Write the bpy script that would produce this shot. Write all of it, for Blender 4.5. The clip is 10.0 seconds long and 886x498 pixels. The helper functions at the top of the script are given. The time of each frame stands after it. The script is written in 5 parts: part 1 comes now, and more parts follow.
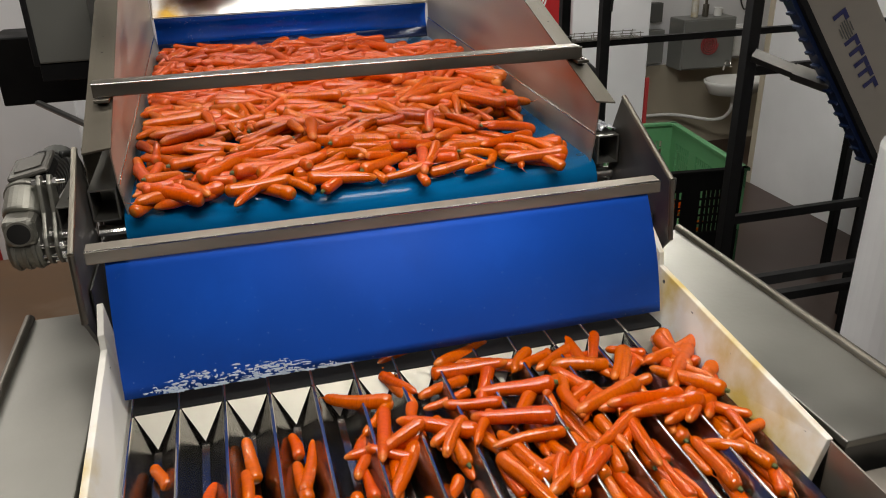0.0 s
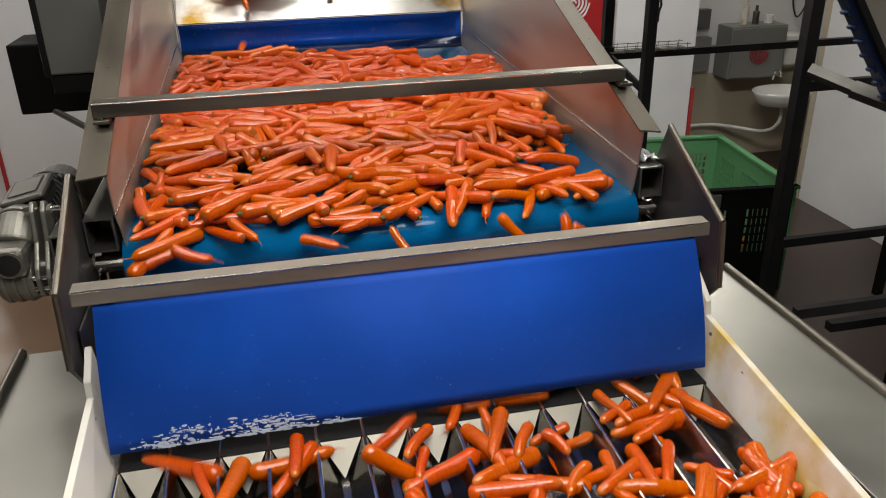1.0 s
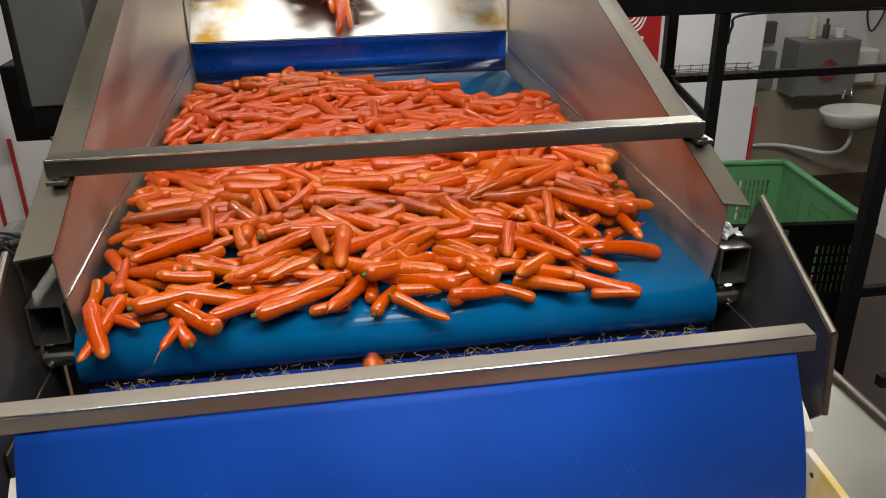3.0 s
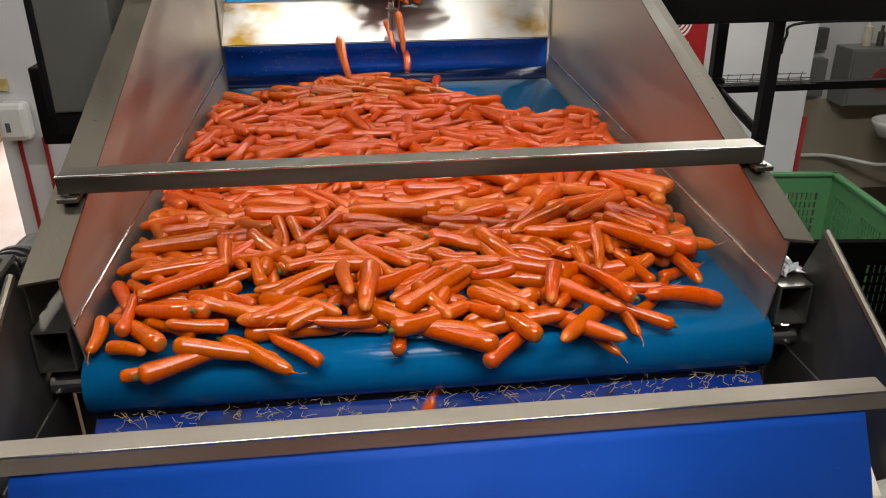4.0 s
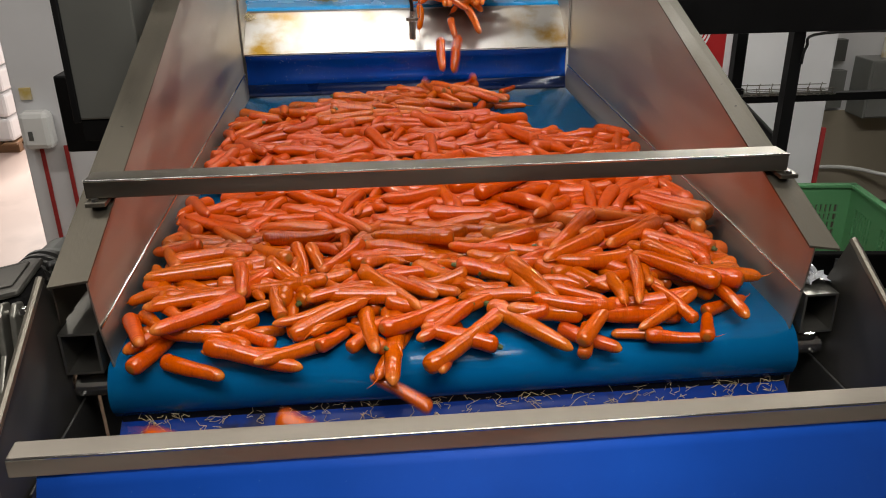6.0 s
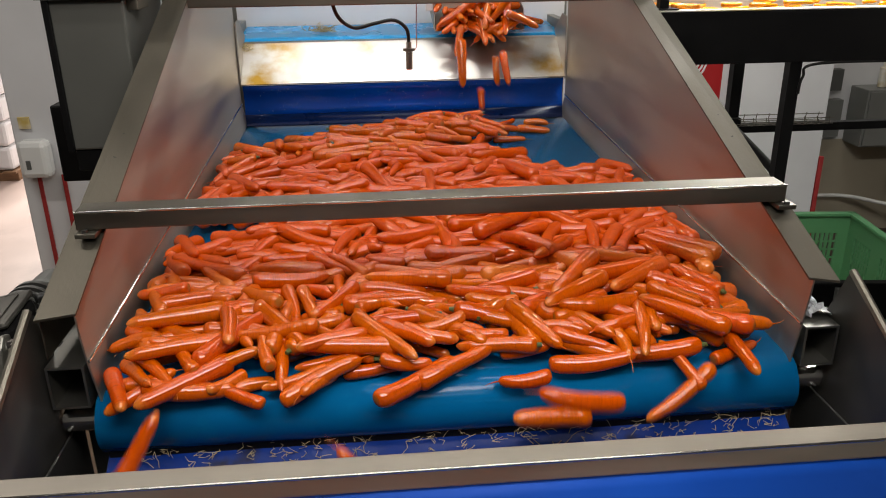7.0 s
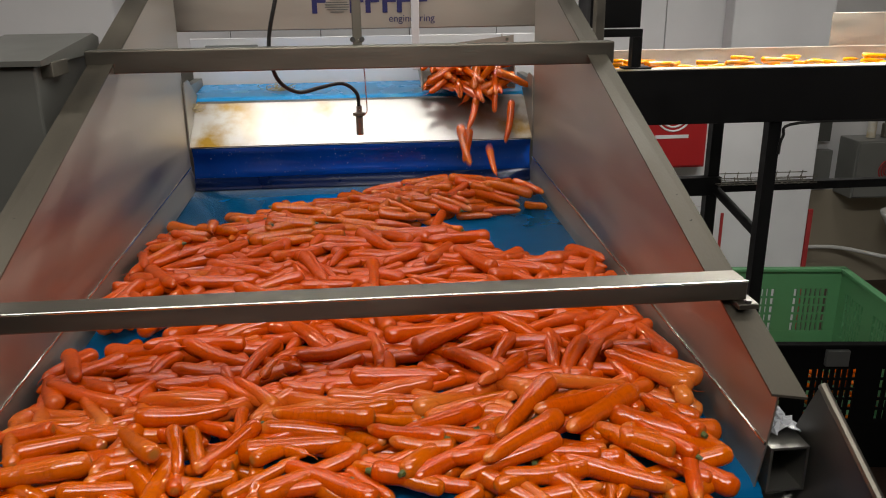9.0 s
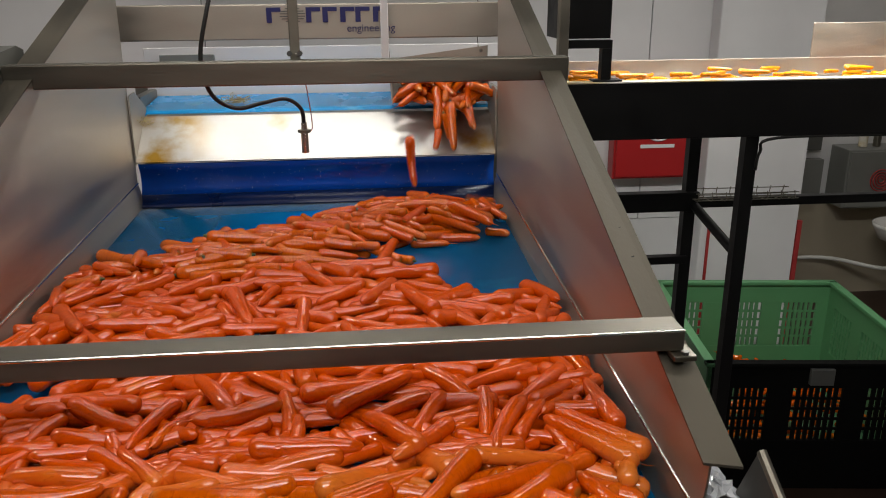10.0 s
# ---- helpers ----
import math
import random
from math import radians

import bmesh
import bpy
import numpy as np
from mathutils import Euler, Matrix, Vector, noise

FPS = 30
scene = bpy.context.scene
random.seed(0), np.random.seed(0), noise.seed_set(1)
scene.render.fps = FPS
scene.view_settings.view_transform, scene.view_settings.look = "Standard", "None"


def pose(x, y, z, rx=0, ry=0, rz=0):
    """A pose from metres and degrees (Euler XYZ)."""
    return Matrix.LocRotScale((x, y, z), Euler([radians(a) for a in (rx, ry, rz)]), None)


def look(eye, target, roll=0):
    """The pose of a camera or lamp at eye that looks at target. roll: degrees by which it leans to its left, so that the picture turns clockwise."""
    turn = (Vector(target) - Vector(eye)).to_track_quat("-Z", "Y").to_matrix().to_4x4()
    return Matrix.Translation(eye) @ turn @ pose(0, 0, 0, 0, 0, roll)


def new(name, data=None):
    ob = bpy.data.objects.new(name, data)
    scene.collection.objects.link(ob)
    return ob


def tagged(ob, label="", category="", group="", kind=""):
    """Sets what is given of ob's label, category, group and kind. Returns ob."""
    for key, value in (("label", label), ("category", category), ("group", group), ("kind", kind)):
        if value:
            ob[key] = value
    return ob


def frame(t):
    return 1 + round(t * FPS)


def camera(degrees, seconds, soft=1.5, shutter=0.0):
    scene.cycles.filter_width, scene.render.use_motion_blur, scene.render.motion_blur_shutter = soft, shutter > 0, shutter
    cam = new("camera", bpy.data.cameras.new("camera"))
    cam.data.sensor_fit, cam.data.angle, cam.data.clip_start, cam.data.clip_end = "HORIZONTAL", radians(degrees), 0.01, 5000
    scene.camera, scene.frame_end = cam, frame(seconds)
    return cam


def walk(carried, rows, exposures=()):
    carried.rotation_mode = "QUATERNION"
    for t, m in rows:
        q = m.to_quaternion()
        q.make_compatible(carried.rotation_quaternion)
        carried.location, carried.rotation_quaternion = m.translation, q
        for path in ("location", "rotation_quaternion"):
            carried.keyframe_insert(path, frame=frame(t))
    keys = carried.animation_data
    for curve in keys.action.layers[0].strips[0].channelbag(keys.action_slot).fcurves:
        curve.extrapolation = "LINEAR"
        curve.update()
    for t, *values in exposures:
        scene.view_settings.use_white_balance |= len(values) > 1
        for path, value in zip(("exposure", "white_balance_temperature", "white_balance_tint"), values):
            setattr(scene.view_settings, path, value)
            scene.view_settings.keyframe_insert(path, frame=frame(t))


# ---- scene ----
cam = camera(58.6, 10.0, 1.0, 0.3)
PATH = [
    (0, (-0.326, -1.892, 1.73), (0.144, -0.133, 0.902), -1.5),
    (0.5, (-0.285, -1.808, 1.738), (0.142, -0.038, 0.91), -1.3),
    (1, (-0.247, -1.712, 1.745), (0.134, 0.068, 0.917), -1.2),
    (1.5, (-0.213, -1.615, 1.746), (0.136, 0.172, 0.92), -1.1),
    (2, (-0.182, -1.513, 1.751), (0.136, 0.281, 0.925), -1.1),
    (2.5, (-0.158, -1.42, 1.756), (0.143, 0.376, 0.931), -1.1),
    (4, (-0.118, -1.208, 1.767), (0.073, 0.603, 0.94), -0.6),
    (4.5, (-0.117, -1.205, 1.766), (0.037, 0.61, 0.939), -0.7),
    (5, (-0.13, -1.211, 1.764), (0.029, 0.605, 0.94), -0.6),
    (5.5, (-0.136, -1.214, 1.761), (0.021, 0.603, 0.941), -0.7),
    (7, (-0.125, -1.195, 1.759), (0.037, 0.658, 1.023), -0.7),
    (7.5, (-0.103, -1.168, 1.767), (0.062, 0.695, 1.059), -0.6),
    (8, (-0.091, -1.124, 1.776), (0.077, 0.749, 1.096), -0.6),
    (8.5, (-0.058, -1.075, 1.79), (0.111, 0.808, 1.139), -0.6),
    (9, (0.025, -1.017, 1.793), (0.195, 0.871, 1.155), -0.7),
    (9.5, (0.108, -0.959, 1.795), (0.281, 0.93, 1.161), -0.4),
    (10, (0.177, -0.895, 1.812), (0.346, 0.994, 1.179), -0.5),
]
walk(cam, [(t, look(eye, target, roll)) for t, eye, target, roll in PATH], [(0, -0.18), (2.5, -0.15), (4.5, -0.29), (7.0, -0.38), (10, -0.62)])

# ---- world and light ----
world = bpy.data.worlds.new("hall_air")
world.use_nodes = True
scene.world = world
world.node_tree.nodes["Background"].inputs[0].default_value = (0.80, 0.86, 1.0, 1)
world.node_tree.nodes["Background"].inputs[1].default_value = 0.02


def area(name, place, size, power, colour=(1.0, 0.95, 0.88), rx=0, ry=0, rz=0):
    data = bpy.data.lights.new(name, "AREA")
    data.shape, data.size, data.size_y, data.energy, data.color = "RECTANGLE", size[0], size[1], power, colour
    ob = new(name, data)
    ob.matrix_world = pose(*place, rx, ry, rz)
    return ob


# unseen fluorescent battens under the ceiling, in rows across the line
# the one at x -2.6 is added to brighten the left pillar
for lx, ly, lw, lp in ((-0.1, 0.1, 2.5, 5), (-2.6, 1.3, 1.2, 40), (-1.6, 1.1, 1.2, 4), (1.5, 1.1, 1.2, 12), (-0.1, 2.3, 1.3, 5), (2.9, 3.7, 1.3, 27), (-3.2, 6.0, 1.3, 95), (3.5, 4.6, 1.3, 14),
                       (-0.2, -0.75, 2.6, 8), (-0.2, -3.1, 2.6, 16)):
    area("unseen_batten", (lx, ly, 3.6), (lw, 0.12), lp)
# unseen lamps over the tray, the upper belt and the sorting trough
# added to brighten the carrots on the tray
area("unseen_tray_lamp", (0.1, -1.15, 2.8), (1.9, 0.60), 58)
area("unseen_belt_lamp", (-0.1, 1.86, 2.25), (1.1, 0.06), 6.0, (1.0, 0.97, 0.92))
# the next three are added for glints on the wet carrots
area("unseen_belt_lamp", (0.0, 1.40, 2.45), (1.3, 0.07), 3.0, (1.0, 0.95, 0.86))
area("unseen_belt_lamp", (0.0, 0.02, 2.45), (1.5, 0.09), 4.5, (1.0, 0.95, 0.86))
area("unseen_belt_lamp", (0.0, 0.55, 2.45), (1.5, 0.09), 5.5, (1.0, 0.95, 0.86))
area("trough_lamp", (1.85, 2.04, 2.2), (1.4, 0.12), 62, (1.0, 0.97, 0.9))
area("hall_lamp", (-4.5, 10.5, 3.8), (1.2, 1.2), 1000)

# ---- materials ----


def material(name, colour, rough=0.5, metal=0.0, vary=0.12, scale=8.0, bump=0.1, bump_scale=60.0, stretch=(1, 1, 1),
             stain=None, stain_scale=2.5, stain_at=0.6, spec=0.5, coat=0.0):
    m = bpy.data.materials.new(name)
    m.use_nodes = True
    nt = m.node_tree
    b = nt.nodes["Principled BSDF"]
    co = nt.nodes.new("ShaderNodeTexCoord")
    mp = nt.nodes.new("ShaderNodeMapping")
    mp.inputs["Scale"].default_value = stretch
    nt.links.new(co.outputs["Object"], mp.inputs["Vector"])
    n1 = nt.nodes.new("ShaderNodeTexNoise")
    n1.inputs["Scale"].default_value, n1.inputs["Detail"].default_value = scale, 5
    n2 = nt.nodes.new("ShaderNodeTexNoise")
    n2.inputs["Scale"].default_value, n2.inputs["Detail"].default_value = bump_scale, 4
    for n in (n1, n2):
        nt.links.new(mp.outputs["Vector"], n.inputs["Vector"])
    hsv = nt.nodes.new("ShaderNodeHueSaturation")
    hsv.inputs["Color"].default_value = (*colour, 1)
    mr = nt.nodes.new("ShaderNodeMapRange")
    mr.inputs[1].default_value, mr.inputs[2].default_value = 0.25, 0.75
    mr.inputs[3].default_value, mr.inputs[4].default_value = 1 - vary, 1 + vary
    nt.links.new(n1.outputs["Fac"], mr.inputs[0])
    nt.links.new(mr.outputs[0], hsv.inputs["Value"])
    last = hsv.outputs["Color"]
    if stain:
        n3 = nt.nodes.new("ShaderNodeTexNoise")
        n3.inputs["Scale"].default_value, n3.inputs["Detail"].default_value = stain_scale, 6
        nt.links.new(co.outputs["Object"], n3.inputs["Vector"])
        r3 = nt.nodes.new("ShaderNodeMapRange")
        r3.inputs[1].default_value, r3.inputs[2].default_value = stain_at, stain_at + 0.12
        nt.links.new(n3.outputs["Fac"], r3.inputs[0])
        mx = nt.nodes.new("ShaderNodeMix")
        mx.data_type = "RGBA"
        mx.inputs["B"].default_value = (*stain, 1)
        nt.links.new(r3.outputs[0], mx.inputs["Factor"])
        nt.links.new(last, mx.inputs["A"])
        last = mx.outputs["Result"]
    nt.links.new(last, b.inputs["Base Color"])
    rr = nt.nodes.new("ShaderNodeMapRange")
    rr.inputs[1].default_value, rr.inputs[2].default_value = 0.25, 0.75
    rr.inputs[3].default_value, rr.inputs[4].default_value = max(0.02, rough * 0.8), min(1, rough * 1.25)
    nt.links.new(n1.outputs["Fac"], rr.inputs[0])
    nt.links.new(rr.outputs[0], b.inputs["Roughness"])
    b.inputs["Metallic"].default_value = metal
    b.inputs["Specular IOR Level"].default_value = spec
    b.inputs["Coat Weight"].default_value = coat
    b.inputs["Coat Roughness"].default_value = 0.08
    if bump:
        bp = nt.nodes.new("ShaderNodeBump")
        bp.inputs["Strength"].default_value, bp.inputs["Distance"].default_value = bump, 0.004
        nt.links.new(n2.outputs["Fac"], bp.inputs["Height"])
        nt.links.new(bp.outputs["Normal"], b.inputs["Normal"])
    return m


STEEL = material("brushed_steel", (0.43, 0.395, 0.345), 0.52, 1.0, 0.10, 5, 0.06, 90, (1, 0.25, 3))
STEEL_BAR = material("worn_steel_bar", (0.20, 0.185, 0.155), 0.44, 1.0, 0.16, 7, 0.08, 120, (0.4, 2, 2))
# same stainless as STEEL_BAR, base lightened for the well-lit lip front
LIP_STEEL = material("lit_lip_steel", (0.33, 0.30, 0.26), 0.5, 0.85, 0.14, 9, 0.06, 120, (0.4, 2, 2))
STEEL_DULL = material("dull_steel_sheet", (0.29, 0.285, 0.26), 0.45, 1.0, 0.18, 4, 0.08, 70)
STEEL_WING = material("wing_steel", (0.145, 0.14, 0.128), 0.5, 0.95, 0.22, 6, 0.08, 60)
STEEL_FLANGE = material("worn_flange_steel", (0.135, 0.122, 0.098), 0.55, 1.0, 0.16, 6, 0.08, 90, (2, 0.5, 2))
# tray steel with a lightened base, for the glare on the channel ends
END_STEEL = material("glare_end_plate", (0.70, 0.67, 0.58), 0.42, 0.8, 0.06, 20, 0.05, 60)
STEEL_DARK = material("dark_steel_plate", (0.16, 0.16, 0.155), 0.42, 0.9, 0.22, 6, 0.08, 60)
STEEL_STAIN = material("stained_chute_steel", (0.50, 0.49, 0.465), 0.38, 1.0, 0.08, 6, 0.05, 60, stain=(0.36, 0.24, 0.05), stain_scale=3.2, stain_at=0.60)
CHROME = material("bright_shaft_steel", (0.72, 0.71, 0.69), 0.16, 1.0, 0.06, 20, 0.03, 100)
BELT = material("wet_teal_belt", (0.001, 0.125, 0.33), 0.15, 0, 0.12, 5, 0.03, 40, spec=0.24, stain=(0.002, 0.155, 0.37), stain_scale=9, stain_at=0.56)
BELT_LIGHT = material("light_blue_belt", (0.01, 0.27, 0.62), 0.26, 0, 0.1, 6, 0.04, 40, stain=(0.07, 0.36, 0.62), stain_scale=7)
FLAP = material("blue_rubber_sheet", (0.002, 0.066, 0.44), 0.62, 0, 0.16, 3, 0.05, 25, spec=0.3, stain=(0.003, 0.078, 0.50), stain_scale=4, stain_at=0.52)
CURTAIN = material("deep_blue_wet_sheet", (0.001, 0.062, 0.42), 0.16, 0, 0.2, 6, 0.08, 30)
# base blue darkened for the shade under the roller; the stains are dirt
LINER = material("shaded_dirty_slide", (0.002, 0.026, 0.20), 0.22, 0, 0.2, 7, 0.08, 30, stain=(0.012, 0.010, 0.008), stain_scale=11, stain_at=0.60)
ELEVATOR_BELT = material("dark_blue_cleated_belt", (0.003, 0.012, 0.05), 0.4, 0, 0.2, 9, 0.08, 40)
# near-black blue that paints the shade at the curtain's foot
CURTAIN_SHADE = material("shaded_curtain_foot", (0.001, 0.012, 0.075), 0.30, 0, 0.3, 9, 0.1, 40)
WHITE_PLASTIC = material("stained_white_plastic", (0.72, 0.70, 0.64), 0.42, 0, 0.06, 8, 0.04, 60, stain=(0.55, 0.40, 0.11), stain_scale=3.6, stain_at=0.50)
WHITE = material("white_panel_paint", (0.70, 0.70, 0.715), 0.5, 0, 0.07, 2, 0.03, 40)
# for unseen ceiling and walls; grey only to cut bounce light and reflections
DIM_GREY = material("bounce_dimming_grey", (0.20, 0.20, 0.20), 0.6, 0, 0.05, 2, 0.03, 40)
BEIGE = material("beige_wall_paint", (0.44, 0.39, 0.30), 0.5, 0, 0.06, 2, 0.03, 40, stain=(0.36, 0.30, 0.21), stain_scale=1.5)
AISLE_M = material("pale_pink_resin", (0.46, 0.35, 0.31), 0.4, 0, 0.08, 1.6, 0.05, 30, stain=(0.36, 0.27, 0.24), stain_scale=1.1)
# same pinkish resin as AISLE_M, darkened for shade and dirt between the machines
FLOOR_M = material("shaded_resin_floor", (0.048, 0.028, 0.020), 0.36, 0, 0.16, 1.6, 0.05, 30, stain=(0.030, 0.019, 0.014), stain_scale=0.8)
BROWN_FLOOR_M = material("brown_resin_floor", (0.19, 0.115, 0.065), 0.62, 0, 0.16, 2.2, 0.06, 30, stain=(0.26, 0.18, 0.12), stain_scale=1.4, stain_at=0.58)
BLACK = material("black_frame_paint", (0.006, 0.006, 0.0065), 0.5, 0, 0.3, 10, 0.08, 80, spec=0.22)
GREY_BOX = material("grey_enamel", (0.115, 0.118, 0.112), 0.48, 0.2, 0.08, 4, 0.04, 70)
GREY_LIGHT = material("light_grey_enamel", (0.22, 0.225, 0.215), 0.45, 0.2, 0.08, 4, 0.04, 70)
GREY_MID = material("mid_grey_enamel", (0.14, 0.142, 0.13), 0.42, 0.3, 0.08, 4, 0.04, 70)
MOTOR = material("cast_aluminium", (0.27, 0.265, 0.235), 0.45, 0.8, 0.2, 14, 0.2, 90)
RUBBER = material("black_rubber", (0.012, 0.012, 0.012), 0.4, 0, 0.2, 20, 0.1, 90)
GREEN = material("green_crate_plastic", (0.085, 0.25, 0.11), 0.42, 0, 0.1, 4, 0.06, 30)
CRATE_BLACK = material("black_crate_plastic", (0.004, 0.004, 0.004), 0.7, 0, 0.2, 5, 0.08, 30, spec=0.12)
RED = material("red_enamel", (0.38, 0.012, 0.014), 0.35, 0, 0.06, 3, 0.03, 50)
RED_STRIP = material("red_edge_strip", (0.36, 0.03, 0.03), 0.45, 0, 0.1, 6, 0.03, 50)
NAVY = material("navy_print", (0.012, 0.014, 0.10), 0.4, 0, 0.05, 6, 0)
CERAMIC = material("white_ceramic", (0.78, 0.78, 0.76), 0.15, 0, 0.03, 3, 0)
WOOD = material("pallet_wood", (0.22, 0.12, 0.06), 0.7, 0, 0.25, 8, 0.2, 40, (1, 6, 6))
STRAW = material("pale_root_hair", (0.50, 0.40, 0.20), 0.6, 0, 0.2, 30, 0)
STEM = material("green_carrot_crown", (0.075, 0.095, 0.018), 0.6, 0, 0.45, 60, 0.3, 200)
TRAY_STEEL = material("polished_tray_steel", (0.50, 0.49, 0.47), 0.17, 1.0, 0.1, 8, 0.05, 60, (4, 0.5, 4))
FILM_CLEAR = material("crumpled_clear_film", (0.50, 0.52, 0.56), 0.15, 0, 0.1, 20, 0.2, 60)
FILM = material("glinting_water", (0.40, 0.48, 0.60), 0.06, 0, 0.2, 20, 0.2, 40)


def ends_stained(m, colour, inner, outer):
    """Yellow residue that has dried on towards both ends of a sheet, broken up by noise."""
    nt = m.node_tree
    b = nt.nodes["Principled BSDF"]
    co = nt.nodes.new("ShaderNodeTexCoord")
    sep = nt.nodes.new("ShaderNodeSeparateXYZ")
    nt.links.new(co.outputs["Object"], sep.inputs[0])
    ab = nt.nodes.new("ShaderNodeMath")
    ab.operation = "ABSOLUTE"
    nt.links.new(sep.outputs[0], ab.inputs[0])
    up = nt.nodes.new("ShaderNodeMapRange")
    up.inputs[1].default_value, up.inputs[2].default_value = inner, outer
    nt.links.new(ab.outputs[0], up.inputs[0])
    nz = nt.nodes.new("ShaderNodeTexNoise")
    nz.inputs["Scale"].default_value, nz.inputs["Detail"].default_value = 9, 6
    nt.links.new(co.outputs["Object"], nz.inputs["Vector"])
    nr = nt.nodes.new("ShaderNodeMapRange")
    nr.inputs[1].default_value, nr.inputs[2].default_value = 0.40, 0.62
    nt.links.new(nz.outputs["Fac"], nr.inputs[0])
    mul = nt.nodes.new("ShaderNodeMath")
    mul.operation = "MULTIPLY"
    nt.links.new(up.outputs[0], mul.inputs[0])
    nt.links.new(nr.outputs[0], mul.inputs[1])
    mx = nt.nodes.new("ShaderNodeMix")
    mx.data_type = "RGBA"
    mx.inputs["B"].default_value = (*colour, 1)
    nt.links.new(mul.outputs[0], mx.inputs["Factor"])
    nt.links.new(b.inputs["Base Color"].links[0].from_socket, mx.inputs["A"])
    nt.links.new(mx.outputs["Result"], b.inputs["Base Color"])


ends_stained(STEEL_STAIN, (0.34, 0.20, 0.03), 0.34, 0.46)


def carrot_material(name, colour):
    m = material(name, colour, 0.40, 0, 0.10, 26, 0.30, 45, (1, 6, 1), spec=0.0, coat=0.62, stain=(colour[0] * 1.05, colour[1] * 1.45, colour[2] * 1.6), stain_scale=16, stain_at=0.62)
    nt = m.node_tree
    b = nt.nodes["Principled BSDF"]
    b.inputs["Coat Roughness"].default_value, b.inputs["Coat IOR"].default_value = 0.045, 1.85
    info = nt.nodes.new("ShaderNodeObjectInfo")
    hsv = [n for n in nt.nodes if n.bl_idname == "ShaderNodeHueSaturation"][0]
    for socket, lo, hi in (("Hue", 0.4965, 0.508), ("Saturation", 1.0, 1.04)):
        r = nt.nodes.new("ShaderNodeMapRange")
        r.inputs[3].default_value, r.inputs[4].default_value = lo, hi
        nt.links.new(info.outputs["Random"], r.inputs[0])
        nt.links.new(r.outputs[0], hsv.inputs[socket])
    # paler root tip
    co = nt.nodes.new("ShaderNodeTexCoord")
    sep = nt.nodes.new("ShaderNodeSeparateXYZ")
    nt.links.new(co.outputs["Generated"], sep.inputs[0])
    r = nt.nodes.new("ShaderNodeMapRange")
    r.inputs[1].default_value, r.inputs[2].default_value, r.inputs[3].default_value, r.inputs[4].default_value = 0.02, 0.12, 0.7, 0.0
    nt.links.new(sep.outputs[1], r.inputs[0])
    mx = nt.nodes.new("ShaderNodeMix")
    mx.data_type = "RGBA"
    mx.inputs["B"].default_value = (0.66, 0.21, 0.03, 1)
    nt.links.new(r.outputs[0], mx.inputs["Factor"])
    nt.links.new(b.inputs["Base Color"].links[0].from_socket, mx.inputs["A"])
    nt.links.new(mx.outputs["Result"], b.inputs["Base Color"])
    # thin darker growth marks across the root
    mk = nt.nodes.new("ShaderNodeMapping")
    mk.inputs["Scale"].default_value = (55, 420, 55)
    nt.links.new(co.outputs["Object"], mk.inputs["Vector"])
    mn = nt.nodes.new("ShaderNodeTexNoise")
    mn.inputs["Scale"].default_value, mn.inputs["Detail"].default_value = 1.0, 2
    nt.links.new(mk.outputs["Vector"], mn.inputs["Vector"])
    mm = nt.nodes.new("ShaderNodeMapRange")
    mm.inputs[1].default_value, mm.inputs[2].default_value, mm.inputs[3].default_value, mm.inputs[4].default_value = 0.60, 0.68, 0.0, 0.45
    nt.links.new(mn.outputs["Fac"], mm.inputs[0])
    md = nt.nodes.new("ShaderNodeMix")
    md.data_type = "RGBA"
    md.inputs["B"].default_value = (colour[0] * 0.55, colour[1] * 0.45, colour[2] * 0.5, 1)
    nt.links.new(mm.outputs[0], md.inputs["Factor"])
    nt.links.new(b.inputs["Base Color"].links[0].from_socket, md.inputs["A"])
    # brownish scar at the crown
    cr = nt.nodes.new("ShaderNodeMapRange")
    cr.inputs[1].default_value, cr.inputs[2].default_value, cr.inputs[3].default_value, cr.inputs[4].default_value = 0.986, 0.998, 0.0, 0.7
    nt.links.new(sep.outputs[1], cr.inputs[0])
    mc = nt.nodes.new("ShaderNodeMix")
    mc.data_type = "RGBA"
    mc.inputs["B"].default_value = (0.24, 0.12, 0.02, 1)
    nt.links.new(cr.outputs[0], mc.inputs["Factor"])
    nt.links.new(md.outputs["Result"], mc.inputs["A"])
    nt.links.new(mc.outputs["Result"], b.inputs["Base Color"])
    # a water film with fine ripples gives broken highlights
    wn = nt.nodes.new("ShaderNodeTexNoise")
    wn.inputs["Scale"].default_value, wn.inputs["Detail"].default_value = 60, 0
    ws = nt.nodes.new("ShaderNodeMapping")
    ws.inputs["Scale"].default_value = (1.0, 3.2, 1.0)
    nt.links.new(co.outputs["Object"], ws.inputs["Vector"])
    nt.links.new(ws.outputs["Vector"], wn.inputs["Vector"])
    wb = nt.nodes.new("ShaderNodeBump")
    wb.inputs["Strength"].default_value, wb.inputs["Distance"].default_value = 0.32, 0.0011
    nt.links.new(wn.outputs["Fac"], wb.inputs["Height"])
    nt.links.new(wb.outputs["Normal"], b.inputs["Coat Normal"])
    return m


# paler copy for the trough: strong light put into the skin, some yellow roots
CARROT_OVERLIT = carrot_material("overlit_carrot_skin", (0.64, 0.19, 0.012))
CARROT = carrot_material("wet_carrot_skin", (0.55, 0.076, 0.0018))

